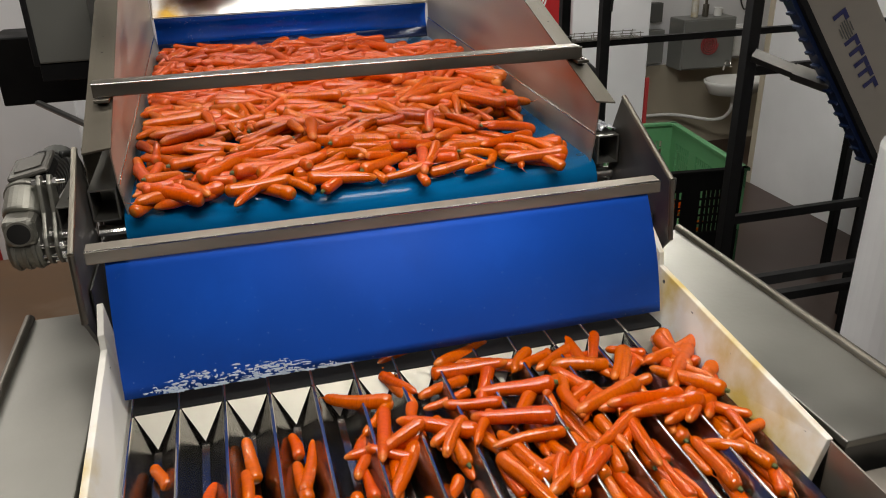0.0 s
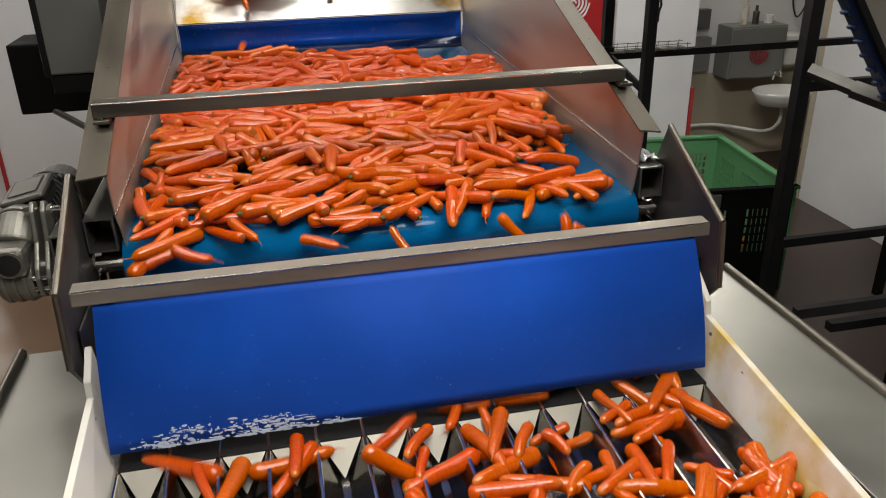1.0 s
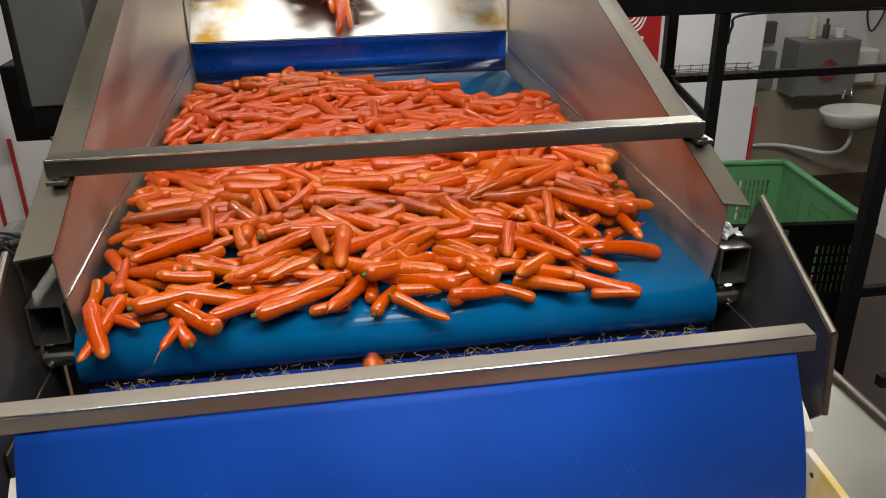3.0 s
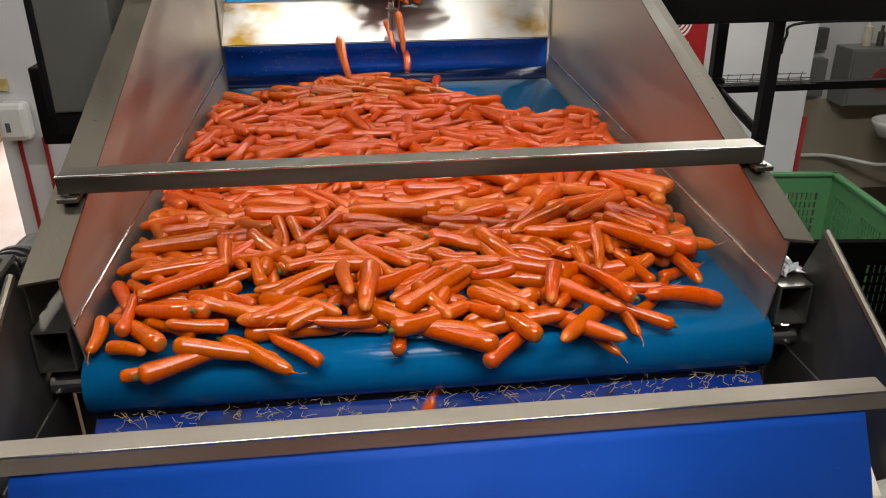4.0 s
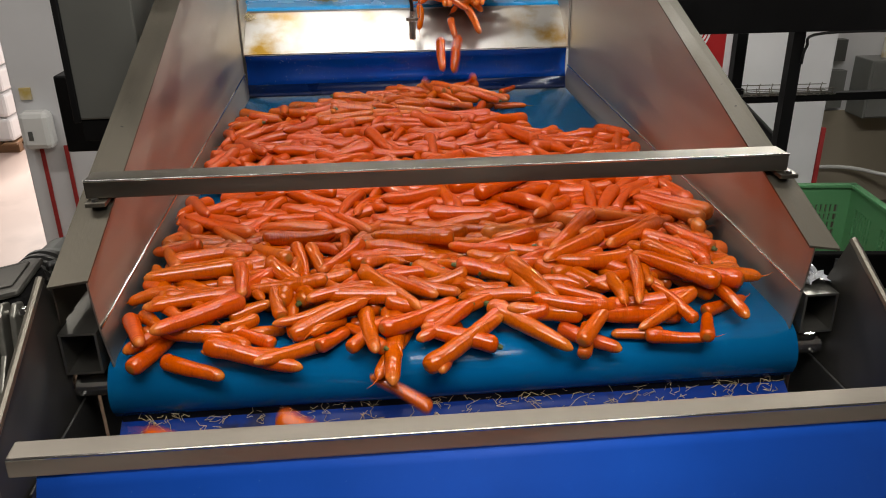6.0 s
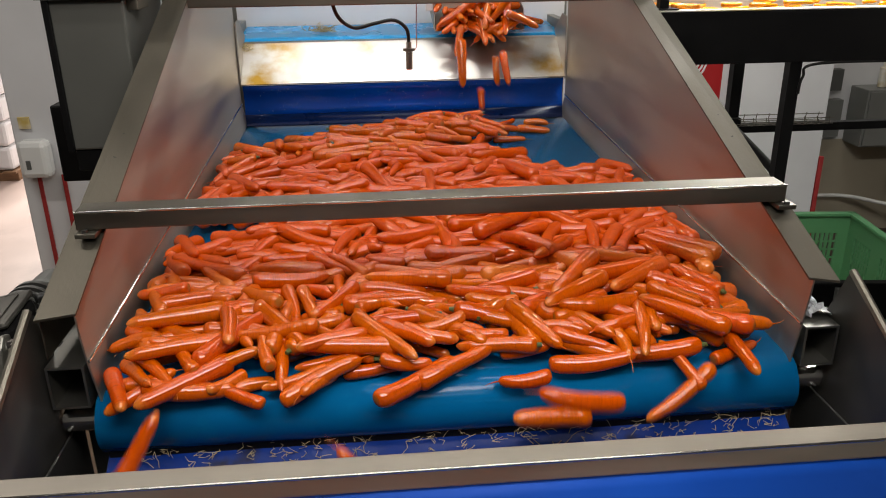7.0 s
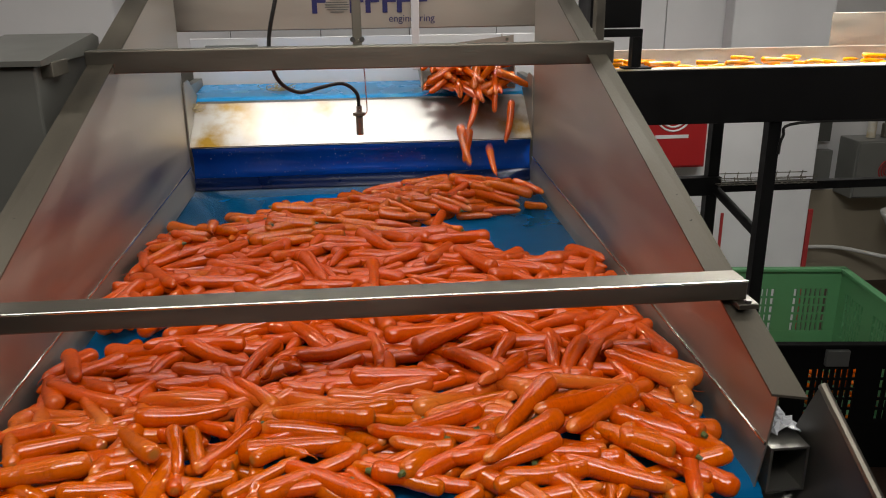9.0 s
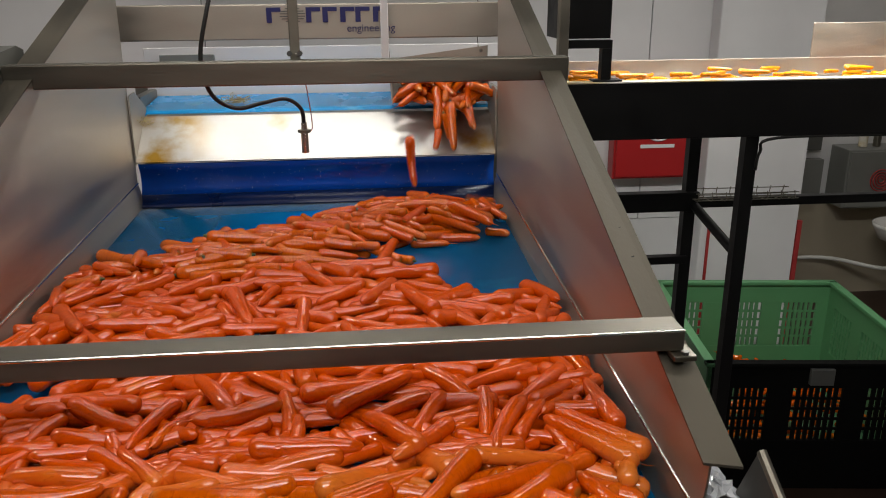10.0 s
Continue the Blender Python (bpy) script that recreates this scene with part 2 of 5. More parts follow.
# ---- mesh helpers ----


def block(bm, lo, hi, m=None):
    """A box between two corners, turned by m."""
    vs = [bm.verts.new(Vector((x, y, z)) if m is None else m @ Vector((x, y, z))) for x in (lo[0], hi[0]) for y in (lo[1], hi[1]) for z in (lo[2], hi[2])]
    for f in ((0, 1, 3, 2), (4, 6, 7, 5), (0, 4, 5, 1), (2, 3, 7, 6), (0, 2, 6, 4), (1, 5, 7, 3)):
        bm.faces.new([vs[i] for i in f])
    return bm


def prism(bm, outline, axis, lo, hi):
    """An outline in the two other axes, drawn out along one axis."""
    def place(a, b, c):
        return {"x": (c, a, b), "y": (a, c, b), "z": (a, b, c)}[axis]
    lower = [bm.verts.new(place(a, b, lo)) for a, b in outline]
    upper = [bm.verts.new(place(a, b, hi)) for a, b in outline]
    n = len(outline)
    bm.faces.new(lower)
    bm.faces.new(upper[::-1])
    for i in range(n):
        bm.faces.new([lower[i], upper[i], upper[(i + 1) % n], lower[(i + 1) % n]])
    return bm


def rod(bm, a, b, r, sides=16, r2=None):
    a, b = Vector(a), Vector(b)
    turn = (b - a).to_track_quat("Z", "Y").to_matrix()
    rings = []
    for p, rad in ((a, r), (b, r if r2 is None else r2)):
        rings.append([bm.verts.new(p + turn @ Vector((rad * math.cos(2 * math.pi * i / sides), rad * math.sin(2 * math.pi * i / sides), 0))) for i in range(sides)])
    bm.faces.new(rings[0][::-1])
    bm.faces.new(rings[1])
    for i in range(sides):
        bm.faces.new([rings[0][i], rings[0][(i + 1) % sides], rings[1][(i + 1) % sides], rings[1][i]])
    return bm


def sheet(bm, line, lo, hi, thick, axis="x", steps=1):
    """A sheet with thickness: an open profile in y, z drawn out along x."""
    n = len(line)
    pts = [Vector(p) for p in line]
    nor = []
    for i in range(n):
        d = (pts[min(i + 1, n - 1)] - pts[max(i - 1, 0)]).normalized()
        nor.append(Vector((-d.y, d.x)))
    outline = pts + [pts[i] + nor[i] * thick for i in reversed(range(n))]
    lower = [bm.verts.new((lo, p.x, p.y)) for p in outline]
    upper = [bm.verts.new((hi, p.x, p.y)) for p in outline]
    m = 2 * n
    for i in range(m):
        bm.faces.new([lower[i], upper[i], upper[(i + 1) % m], lower[(i + 1) % m]])
    for i in range(n - 1):
        bm.faces.new([lower[i], lower[i + 1], lower[m - 2 - i], lower[m - 1 - i]])
        bm.faces.new([upper[i], upper[m - 1 - i], upper[m - 2 - i], upper[i + 1]])
    return bm


def tube(name, points, r, mat, parent=None, label=""):
    """A round cable or wire through points."""
    bm = bmesh.new()
    pts = [Vector(p) for p in points]
    fine = []
    for i in range(len(pts) - 1):
        p0, p1, p2, p3 = pts[max(i - 1, 0)], pts[i], pts[i + 1], pts[min(i + 2, len(pts) - 1)]
        for k in range(6):
            t = k / 6
            fine.append(0.5 * ((2 * p1) + (p2 - p0) * t + (2 * p0 - 5 * p1 + 4 * p2 - p3) * t * t + (3 * p1 - p0 - 3 * p2 + p3) * t ** 3))
    fine.append(pts[-1])
    rings = []
    for i, p in enumerate(fine):
        d = (fine[min(i + 1, len(fine) - 1)] - fine[max(i - 1, 0)]).normalized()
        u = d.cross(Vector((0.31, 0.53, 0.79))).normalized()
        w = d.cross(u)
        rings.append([bm.verts.new(p + r * (u * math.cos(a * math.pi / 4) + w * math.sin(a * math.pi / 4))) for a in range(8)])
    for a, b in zip(rings, rings[1:]):
        for i in range(8):
            bm.faces.new([a[i], a[(i + 1) % 8], b[(i + 1) % 8], b[i]])
    bm.faces.new(rings[0][::-1])
    bm.faces.new(rings[-1])
    return part(name, bm, mat, parent, label, smooth=True)


def part(name, bm, mat, parent=None, label="", bevel=0.0, smooth=False):
    bmesh.ops.recalc_face_normals(bm, faces=bm.faces)
    if bevel:
        bmesh.ops.bevel(bm, geom=[e for e in bm.edges if e.is_manifold and e.calc_face_angle(0) > 0.6], offset=bevel, segments=2, affect="EDGES", profile=0.5)
    me = bpy.data.meshes.new(name)
    bm.to_mesh(me)
    bm.free()
    me.materials.append(mat)
    if smooth:
        for p in me.polygons:
            p.use_smooth = True
    ob = new(name, me)
    if parent:
        ob.parent = parent
    if label:
        ob["label"] = label
    return ob


def thing(name, label, category, group="", kind="", place=(0, 0, 0)):
    ob = new(name)
    ob.location = place
    return tagged(ob, label, category, group, kind)


def boxed(name, lo, hi, mat, parent=None, label="", bevel=0.002):
    return part(name, block(bmesh.new(), lo, hi), mat, parent, label, bevel)


def rodded(name, a, b, r, mat, parent=None, label="", sides=18, bevel=0.0):
    return part(name, rod(bmesh.new(), a, b, r, sides), mat, parent, label, bevel)


def setting(ob, label, category):
    return tagged(ob, label, category, "", "structure")


# ---- the hall ----
FLOOR = -0.8
setting(boxed("floor", (-9, -6, FLOOR - 0.2), (7, 18, FLOOR), FLOOR_M, bevel=0), "pinkish resin floor of the packing hall, painted dark for shade", "floor")
setting(boxed("ceiling", (-9, -6, 4.2), (7, 18, 4.35), DIM_GREY, bevel=0), "unseen ceiling of the hall, grey to cut bounce", "ceiling")
setting(boxed("floor_aisle", (-9, 3.19, FLOOR + 0.001), (-1.46, 17.79, FLOOR + 0.005), AISLE_M, bevel=0), "pale pink resin floor of the loading aisle", "floor")
# above the white panels the unseen wall is grey, to limit fill light
north = setting(boxed("wall_north", (-1.45, 4.46, 0.2), (3.245, 4.6, 4.2), DIM_GREY, bevel=0), "white insulated wall panels behind the machines", "wall")
for k in range(8):
    boxed("wall_panel", (-1.45 + 0.587 * k, 4.44, 0.205), (-1.45 + 0.587 * k + 0.581, 4.459, 2.4), WHITE, north, bevel=0.003)
setting(boxed("wall_north_dado", (-1.45, 4.435, FLOOR), (3.245, 4.598, 0.2), WHITE, bevel=0), "white lower wall band", "wall")
setting(boxed("wall_recess", (3.1, 5.3, 0.06), (5.6, 5.45, 4.2), WHITE, bevel=0), "white wall of the washing corner", "wall")
setting(boxed("wall_recess_dado", (3.1, 5.285, FLOOR), (5.6, 5.448, 0.06), BEIGE, bevel=0), "beige painted lower wall band", "wall")
setting(boxed("wall_recess_side", (3.1, 4.6, FLOOR), (3.25, 5.284, 4.2), BEIGE, bevel=0), "beige side wall of the washing corner", "wall")
setting(boxed("wall_recess_end", (5.5, 4.0, FLOOR), (5.6, 5.284, 4.2), BEIGE, bevel=0), "beige end wall of the washing corner", "wall")
setting(boxed("wall_east", (4.2, -6, FLOOR), (4.32, 4.0, 4.2), WHITE, bevel=0), "plain side wall of the hall", "wall")
setting(boxed("wall_east_end", (4.19, 4.0, FLOOR), (5.6, 4.06, 4.2), BEIGE, bevel=0), "beige end of the side wall", "wall")
setting(boxed("wall_far", (-9, 17.8, FLOOR), (-1.3, 18, 4.2), WHITE, bevel=0), "far white wall of the hall", "wall")
# unseen walls that close the hall, greyed to limit bounce
setting(boxed("wall_west", (-9.2, -6, FLOOR), (-9, 18, 4.2), DIM_GREY, bevel=0), "plain side wall of the hall", "wall")
setting(boxed("wall_south", (-9, -6.2, FLOOR), (7, -6, 4.2), DIM_GREY, bevel=0), "unseen wall behind the camera, grey to cut bounce", "wall")
setting(boxed("wall_return", (-1.45, 4.6, FLOOR), (-1.3, 18, 4.2), WHITE, bevel=0), "white partition wall along the aisle", "wall")

pillar = tagged(thing("wall_pillar", "white panelled pillar with red edge strips", "pillar"), kind="structure")
boxed("panel", (2.48, 4.29, FLOOR), (3.20, 4.434, 4.2), WHITE, pillar, bevel=0.01)
boxed("edge_strip", (3.202, 4.285, FLOOR), (3.235, 4.31, 0.19), RED_STRIP, pillar, "red edge strip")
boxed("edge_strip", (2.53, 4.275, FLOOR), (2.55, 4.288, 0.19), RED_STRIP, pillar, "red edge strip")

pillar2 = tagged(thing("wall_pillar", "white pillar with two red edge strips and a switch", "pillar"), kind="structure")
boxed("panel", (-2.07, 3.2, FLOOR), (-1.22, 3.7, 4.2), WHITE, pillar2, bevel=0.01)
for sx in (-1.985, -1.855):
    boxed("edge_strip", (sx, 3.188, FLOOR), (sx + 0.022, 3.198, 0.56), RED_STRIP, pillar2, "red edge strip")
sw = boxed("switch", (-2.025, 3.185, 0.82), (-1.965, 3.198, 0.885), WHITE_PLASTIC, pillar2, "small white wall switch")
soap = thing("soap_dispenser", "white plastic soap dispenser hung on the pillar", "dispenser")
boxed("housing", (-2.03, 3.09, 0.565), (-1.87, 3.197, 0.77), CERAMIC, soap, bevel=0.03)
boxed("window", (-1.985, 3.086, 0.62), (-1.96, 3.092, 0.67), GREY_BOX, soap, "dark level window", bevel=0.003)

for i, (px, py) in enumerate(((-4.75, 8.4), (-5.1, 10.2))):
    pal = thing("loaded_pallet", "wrapped white sacks stacked on a wooden pallet", "pallet", "pallets in the aisle", place=(px, py, FLOOR))
    for k in range(3):
        boxed("runner", (-0.55, -0.45 + 0.4 * k, 0), (0.55, -0.35 + 0.4 * k, 0.1), WOOD, pal)
    for k in range(6):
        boxed("deck_board", (-0.55 + 0.19 * k, -0.5, 0.1), (-0.40 + 0.19 * k, 0.5, 0.125), WOOD, pal)
    for k in range(5):
        boxed("sack", (-0.52, -0.46, 0.13 + 0.28 * k), (0.52, 0.46, 0.40 + 0.28 * k), WHITE, pal, bevel=0.04)

# added slab standing in for the brown floor; its far step is unseen
setting(boxed("platform", (-3.0, -2.0, FLOOR), (-1.0, 3.186, -0.32), BROWN_FLOOR_M, bevel=0.004), "brown resin floor beside the line, drawn as a raised slab", "platform")

# ---- the belt conveyor ----
SLOPE = 0.035


def belt_z(y):
    return 1.061 + SLOPE * max(y, 0.0)


conv = thing("belt_conveyor", "stainless steel carrot conveyor with a wet teal belt", "conveyor")
bm = bmesh.new()
R = 0.058
prof = []
for k in range(13):
    a = math.radians(90 + 180 * k / 12)
    prof.append((R * math.cos(a), 1.003 + R * math.sin(a)))
prof = [(1.76, belt_z(1.76))] + [(0.4 * k, belt_z(0.4 * k)) for k in (4, 3, 2, 1)] + prof + [(1.76, 0.99)]
sheet(bm, prof, -0.6, 0.6, 0.004)
belt = part("belt", bm, BELT, conv, "wet teal conveyor belt", smooth=False)
for p in belt.data.polygons:
    p.use_smooth = abs(p.normal.x) < 0.5
rodded("roller", (-0.6, 0, 1.003), (0.6, 0, 1.003), R - 0.003, BLACK, conv, sides=32)
for sgn in (-1, 1):
    shaft = rodded("shaft", (sgn * 0.6, 0, 1.003), (sgn * 0.665, 0, 1.003), 0.020, CHROME, conv, "bright shaft end")
    # upper side panel with its sloping flange
    bm = bmesh.new()
    top = lambda y: 1.238 + 0.362 * y
    prism(bm, [(-0.03, 1.127), (-0.040, 1.19), (-0.043, top(-0.043) - 0.003), (1.76, top(1.76)), (1.735, 1.198)], "x", sgn * 0.600, sgn * 0.603)
    side = part("side_panel", bm, STEEL, conv, "brushed steel side panel")
    bm = bmesh.new()
    inner, outer = (0.590, 0.642) if sgn > 0 else (0.598, 0.660)
    y0, y1 = -0.045, 1.78
    vs = [(sgn * inner, y0, top(y0) - 0.004), (sgn * outer, y0 - 0.006, top(y0) - 0.010), (sgn * outer, y1, top(y1)), (sgn * inner, y1, top(y1))]
    lo = [bm.verts.new(v) for v in vs]
    hi = [bm.verts.new((v[0], v[1], v[2] + 0.004)) for v in vs]
    bm.faces.new(lo)
    bm.faces.new(hi[::-1])
    for i in range(4):
        bm.faces.new([lo[i], lo[(i + 1) % 4], hi[(i + 1) % 4], hi[i]])
    part("flange", bm, STEEL_FLANGE, side, "sloping edge flange")
    if sgn < 0:
        # the left panel is folded down outside as well
        boxed("flange_skirt", (-0.663, -0.03, 1.135), (-0.660, 0.42, 1.222), STEEL_FLANGE, side)
    for yb in (0.36, 0.44, 0.69, 0.76, 1.20, 1.30):
        zb = top(yb) - 0.004
        rodded("bolt", (sgn * 0.5 * (inner + outer), yb, zb), (sgn * 0.5 * (inner + outer), yb - 0.0006, zb + 0.0025), 0.0048, BLACK, side, sides=10)
    # lower guide strip between panel and belt
    bm = bmesh.new()
    vs = [(sgn * 0.600, -0.03, 1.127), (sgn * 0.600, 1.735, 1.198), (sgn * 0.583, 1.735, belt_z(1.735) + 0.004), (sgn * 0.588, -0.03, 1.045)]
    a = [bm.verts.new(v) for v in vs]
    b = [bm.verts.new((v[0] + sgn * 0.003, v[1], v[2])) for v in vs]
    bm.faces.new(a)
    bm.faces.new(b[::-1])
    for i in range(4):
        bm.faces.new([a[i], a[(i + 1) % 4], b[(i + 1) % 4], b[i]])
    part("guide_strip", bm, STEEL, conv, "lower steel guide strip along the belt")
    rodded("seam_bead", (sgn * 0.599, -0.03, 1.128), (sgn * 0.599, 1.735, 1.199), 0.0030, CHROME, conv, "bright bent edge", sides=8)
    # hollow square tube of the frame
    bm = bmesh.new()
    x0, x1 = sorted((sgn * 0.607, sgn * 0.668))
    for lo, hi in (((x0, -0.035, 1.118), (x1, 1.7, 1.122)), ((x0, -0.035, 1.045), (x1, 1.7, 1.049)), ((x0, -0.035, 1.049), (x0 + 0.004, 1.7, 1.118)), ((x1 - 0.004, -0.035, 1.049), (x1, 1.7, 1.118)), ((x0 + 0.004, 0.10, 1.049), (x1 - 0.004, 0.11, 1.118))):
        block(bm, lo, hi)
    part("frame_tube", bm, STEEL_DULL, conv, "open square frame tube")
    boxed("bearing_block", (min(sgn * 0.612, sgn * 0.66), 0.025, 0.97), (max(sgn * 0.612, sgn * 0.66), 0.09, 1.043), STEEL_DARK, conv, bevel=0.006)
    rodded("leg", (sgn * 0.64, 0.3, FLOOR), (sgn * 0.64, 0.3, 1.04), 0.03, STEEL_DULL, conv)
    rodded("leg", (sgn * 0.64, 1.6, FLOOR), (sgn * 0.64, 1.6, 1.04), 0.03, STEEL_DULL, conv)
    # front wing plate
    bm = bmesh.new()
    prism(bm, [(0.03, 0.86), (0.02, 1.12), (-0.03, 1.222), (-0.30, 1.078), (-0.318, 0.93), (-0.22, 0.82)], "x", min(sgn * 0.672, sgn * 0.680), max(sgn * 0.672, sgn * 0.680))
    wing = part("wing_plate", bm, STEEL_WING, conv, "dark steel wing plate beside the roller")
    rodded("plate_edge", (sgn * 0.676, -0.03, 1.222), (sgn * 0.676, -0.30, 1.079), 0.0070, STEEL_BAR, wing, sides=8)
    rodded("plate_edge", (sgn * 0.676, -0.30, 1.079), (sgn * 0.676, -0.318, 0.93), 0.0070, STEEL_BAR, wing, sides=8)
    # bracket of the cross bar
    boxed("bar_bracket", (min(sgn * 0.603, sgn * 0.638), 0.108, 1.288), (max(sgn * 0.603, sgn * 0.638), 0.150, 1.297), STEEL_BAR, conv)
    rodded("bolt", (sgn * 0.622, 0.116, 1.297), (sgn * 0.622, 0.116, 1.302), 0.006, STEEL_DARK, conv, sides=6)

bar = boxed("cross_bar", (-0.640, 0.125, 1.298), (0.624, 0.180, 1.331), STEEL_BAR, conv, "worn steel cross bar", bevel=0.003)
# thin bright rod added to draw the highlight along the bent edge
rodded("highlight_edge", (-0.639, 0.1262, 1.3298), (0.623, 0.1262, 1.3298), 0.0022, CHROME, bar, "polished bent edge, rod added for its highlight", sides=8)
boxed("cross_bar", (-0.665, 1.035, 1.590), (0.662, 1.085, 1.646), STEEL_BAR, conv, "worn steel cross bar", bevel=0.003)
bm = prism(bmesh.new(), [(-0.313, 1.057), (-0.310, 1.086), (-0.272, 1.089), (-0.272, 1.057)], "x", -0.650, 0.640)
lip = part("lip_bar", bm, LIP_STEEL, conv, "steel lip bar over the rubber flap", 0.003)
# likewise a rod for the lip's edge highlight
rodded("highlight_edge", (-0.648, -0.3090, 1.0850), (0.638, -0.3090, 1.0850), 0.0022, CHROME, lip, "polished bent edge, rod added for its highlight", sides=8)

# blue rubber flap hung below the lip bar
line = []
for k in range(13):
    u = k / 12
    line.append((-0.300 - 0.108 * u - 0.016 * math.sin(math.pi * u), 1.058 - 0.268 * u))
bm = bmesh.new()
sheet(bm, line, -0.615, 0.608, -0.005)
flap = part("rubber_flap", bm, FLAP, conv, "hanging blue rubber flap with water marks")
for p in flap.data.polygons:
    p.use_smooth = abs(p.normal.x) < 0.5
# pale blobs draw the splashes and the light glinting on them
rng = random.Random(9)
bm = bmesh.new()
spots = [(-0.34 + 0.20 * rng.uniform(-1, 1), 1 - 0.13 * rng.random() ** 1.7) for k in range(26)]
for k in range(620):
    if k < 500:
        cx, cu = spots[k % 26]
        x, u = cx + rng.gauss(0, 0.020), min(0.992, cu + rng.gauss(0, 0.018))
        w, h = rng.uniform(0.0008, 0.016) * rng.random(), rng.uniform(0.0006, 0.0034)
    else:
        x, u, w, h = rng.uniform(-0.6, 0.6), rng.random(), 0.0008, 0.0008
    y, z = -0.300 - 0.108 * u - 0.016 * math.sin(math.pi * u) - 0.0052, 1.058 - 0.268 * u
    n = 7
    ring = [bm.verts.new((x + w * rng.uniform(0.5, 1.3) * math.cos(2 * math.pi * i / n), y + 0.42 * h * math.sin(2 * math.pi * i / n), z + h * rng.uniform(0.5, 1.3) * math.sin(2 * math.pi * i / n))) for i in range(n)]
    mid = bm.verts.new((x, y - 0.0008, z))
    for i in range(n):
        bm.faces.new([mid, ring[i], ring[(i + 1) % n]])
drops = part("water_drops", bm, FILM, flap, "pale water drops and painted glints along the lower edge", smooth=True)
drops["kind"] = "stuff"
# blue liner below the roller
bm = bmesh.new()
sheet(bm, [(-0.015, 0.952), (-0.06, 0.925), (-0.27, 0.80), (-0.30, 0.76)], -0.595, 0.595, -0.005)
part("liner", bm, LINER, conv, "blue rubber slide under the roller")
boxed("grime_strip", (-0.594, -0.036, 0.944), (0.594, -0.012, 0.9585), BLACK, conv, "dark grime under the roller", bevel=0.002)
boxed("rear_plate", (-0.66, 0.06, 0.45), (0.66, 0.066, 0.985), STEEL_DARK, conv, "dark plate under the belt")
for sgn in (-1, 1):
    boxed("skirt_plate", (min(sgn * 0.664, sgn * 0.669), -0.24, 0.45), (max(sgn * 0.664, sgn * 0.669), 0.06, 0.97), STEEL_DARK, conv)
rng = random.Random(5)
bm = bmesh.new()
for k in range(240):
    y = -0.03 - 0.05 * rng.random() ** 2
    z = 0.952 + (y + 0.015) * 0.60 + 0.007
    p = Vector((rng.uniform(-0.58, 0.58), y, z))
    for j in range(3):
        q = p + Vector((rng.uniform(-0.014, 0.014), rng.uniform(-0.010, 0.006), rng.uniform(-0.003, 0.012)))
        rod(bm, p, q, 0.0005, 4)
        p = q
tagged(part("root_hairs", bm, STRAW), "pale carrot root hairs caught on the blue slide", "root hairs", kind="stuff")

rng = random.Random(17)
wrap = bmesh.new()
bmesh.ops.create_grid(wrap, x_segments=10, y_segments=10, size=0.5)
for v in wrap.verts:
    v.co = Vector((0.645 + 0.055 * v.co.x + rng.uniform(-0.004, 0.004), 0.045 + 0.10 * v.co.y + rng.uniform(-0.004, 0.004), 1.128 + 0.03 * (0.25 - v.co.x ** 2) + rng.uniform(-0.006, 0.006)))
bmesh.ops.solidify(wrap, geom=wrap.faces[:], thickness=0.001)
tagged(part("plastic_wrap", wrap, FILM_CLEAR), "crumpled clear plastic wrap on the frame tube", "plastic wrap")

# ---- upper end: chute, curtain, upper belt ----
chute = thing("feed_chute", "stained stainless feed chute above the belt", "chute")
bm = bmesh.new()
sheet(bm, [(1.722, 1.268), (1.885, 1.392), (1.92, 1.394)], -0.592, 0.592, 0.004)
part("chute_plate", bm, STEEL_STAIN, chute, "bright steel slide with yellow stains")
for sgn in (-1, 1):
    bm = bmesh.new()
    prism(bm, [(1.722, 1.262), (1.735, 1.485), (1.80, 1.49), (1.92, 1.42)], "x", min(sgn * 0.592, sgn * 0.596), max(sgn * 0.592, sgn * 0.596))
    part("side_wing", bm, STEEL, chute)
bm = bmesh.new()
sheet(bm, [(1.728, 1.262), (1.739, 1.238), (1.743, 1.208), (1.739, 1.180), (1.729, 1.160)], -0.59, 0.59, 0.005)
cur = part("curtain", bm, CURTAIN, chute, "deep blue wet rubber curtain")
for p in cur.data.polygons:
    p.use_smooth = abs(p.normal.x) < 0.5

# lower end of the same curtain, coloured dark for shade and dark reflections
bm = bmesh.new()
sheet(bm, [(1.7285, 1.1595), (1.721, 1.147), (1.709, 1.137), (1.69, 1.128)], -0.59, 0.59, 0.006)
hem = part("hem", bm, CURTAIN_SHADE, cur, "shaded foot of the wet curtain, painted dark")
for p in hem.data.polygons:
    p.use_smooth = abs(p.normal.x) < 0.5
# pale beads draw the bright dots of drops on the curtain
rng = random.Random(31)
bm = bmesh.new()
for k in range(170):
    u = rng.random()
    x, z = rng.uniform(-0.57, 0.57), 1.255 - 0.105 * u
    y = 1.724 + 0.016 * math.sin(math.pi * min(1, u * 1.2)) - 0.018 * max(0, u - 0.75) * 4
    r = rng.uniform(0.0006, 0.0016)
    bmesh.ops.create_icosphere(bm, subdivisions=1, radius=r, matrix=Matrix.Translation((x, y, z)))
dc = part("water_drops", bm, FILM, cur, "fine water drops on the curtain", smooth=True)
dc["kind"] = "stuff"

ub = thing("upper_conveyor", "upper light blue feed belt with steel beam", "conveyor")
bm = bmesh.new()
prof = []
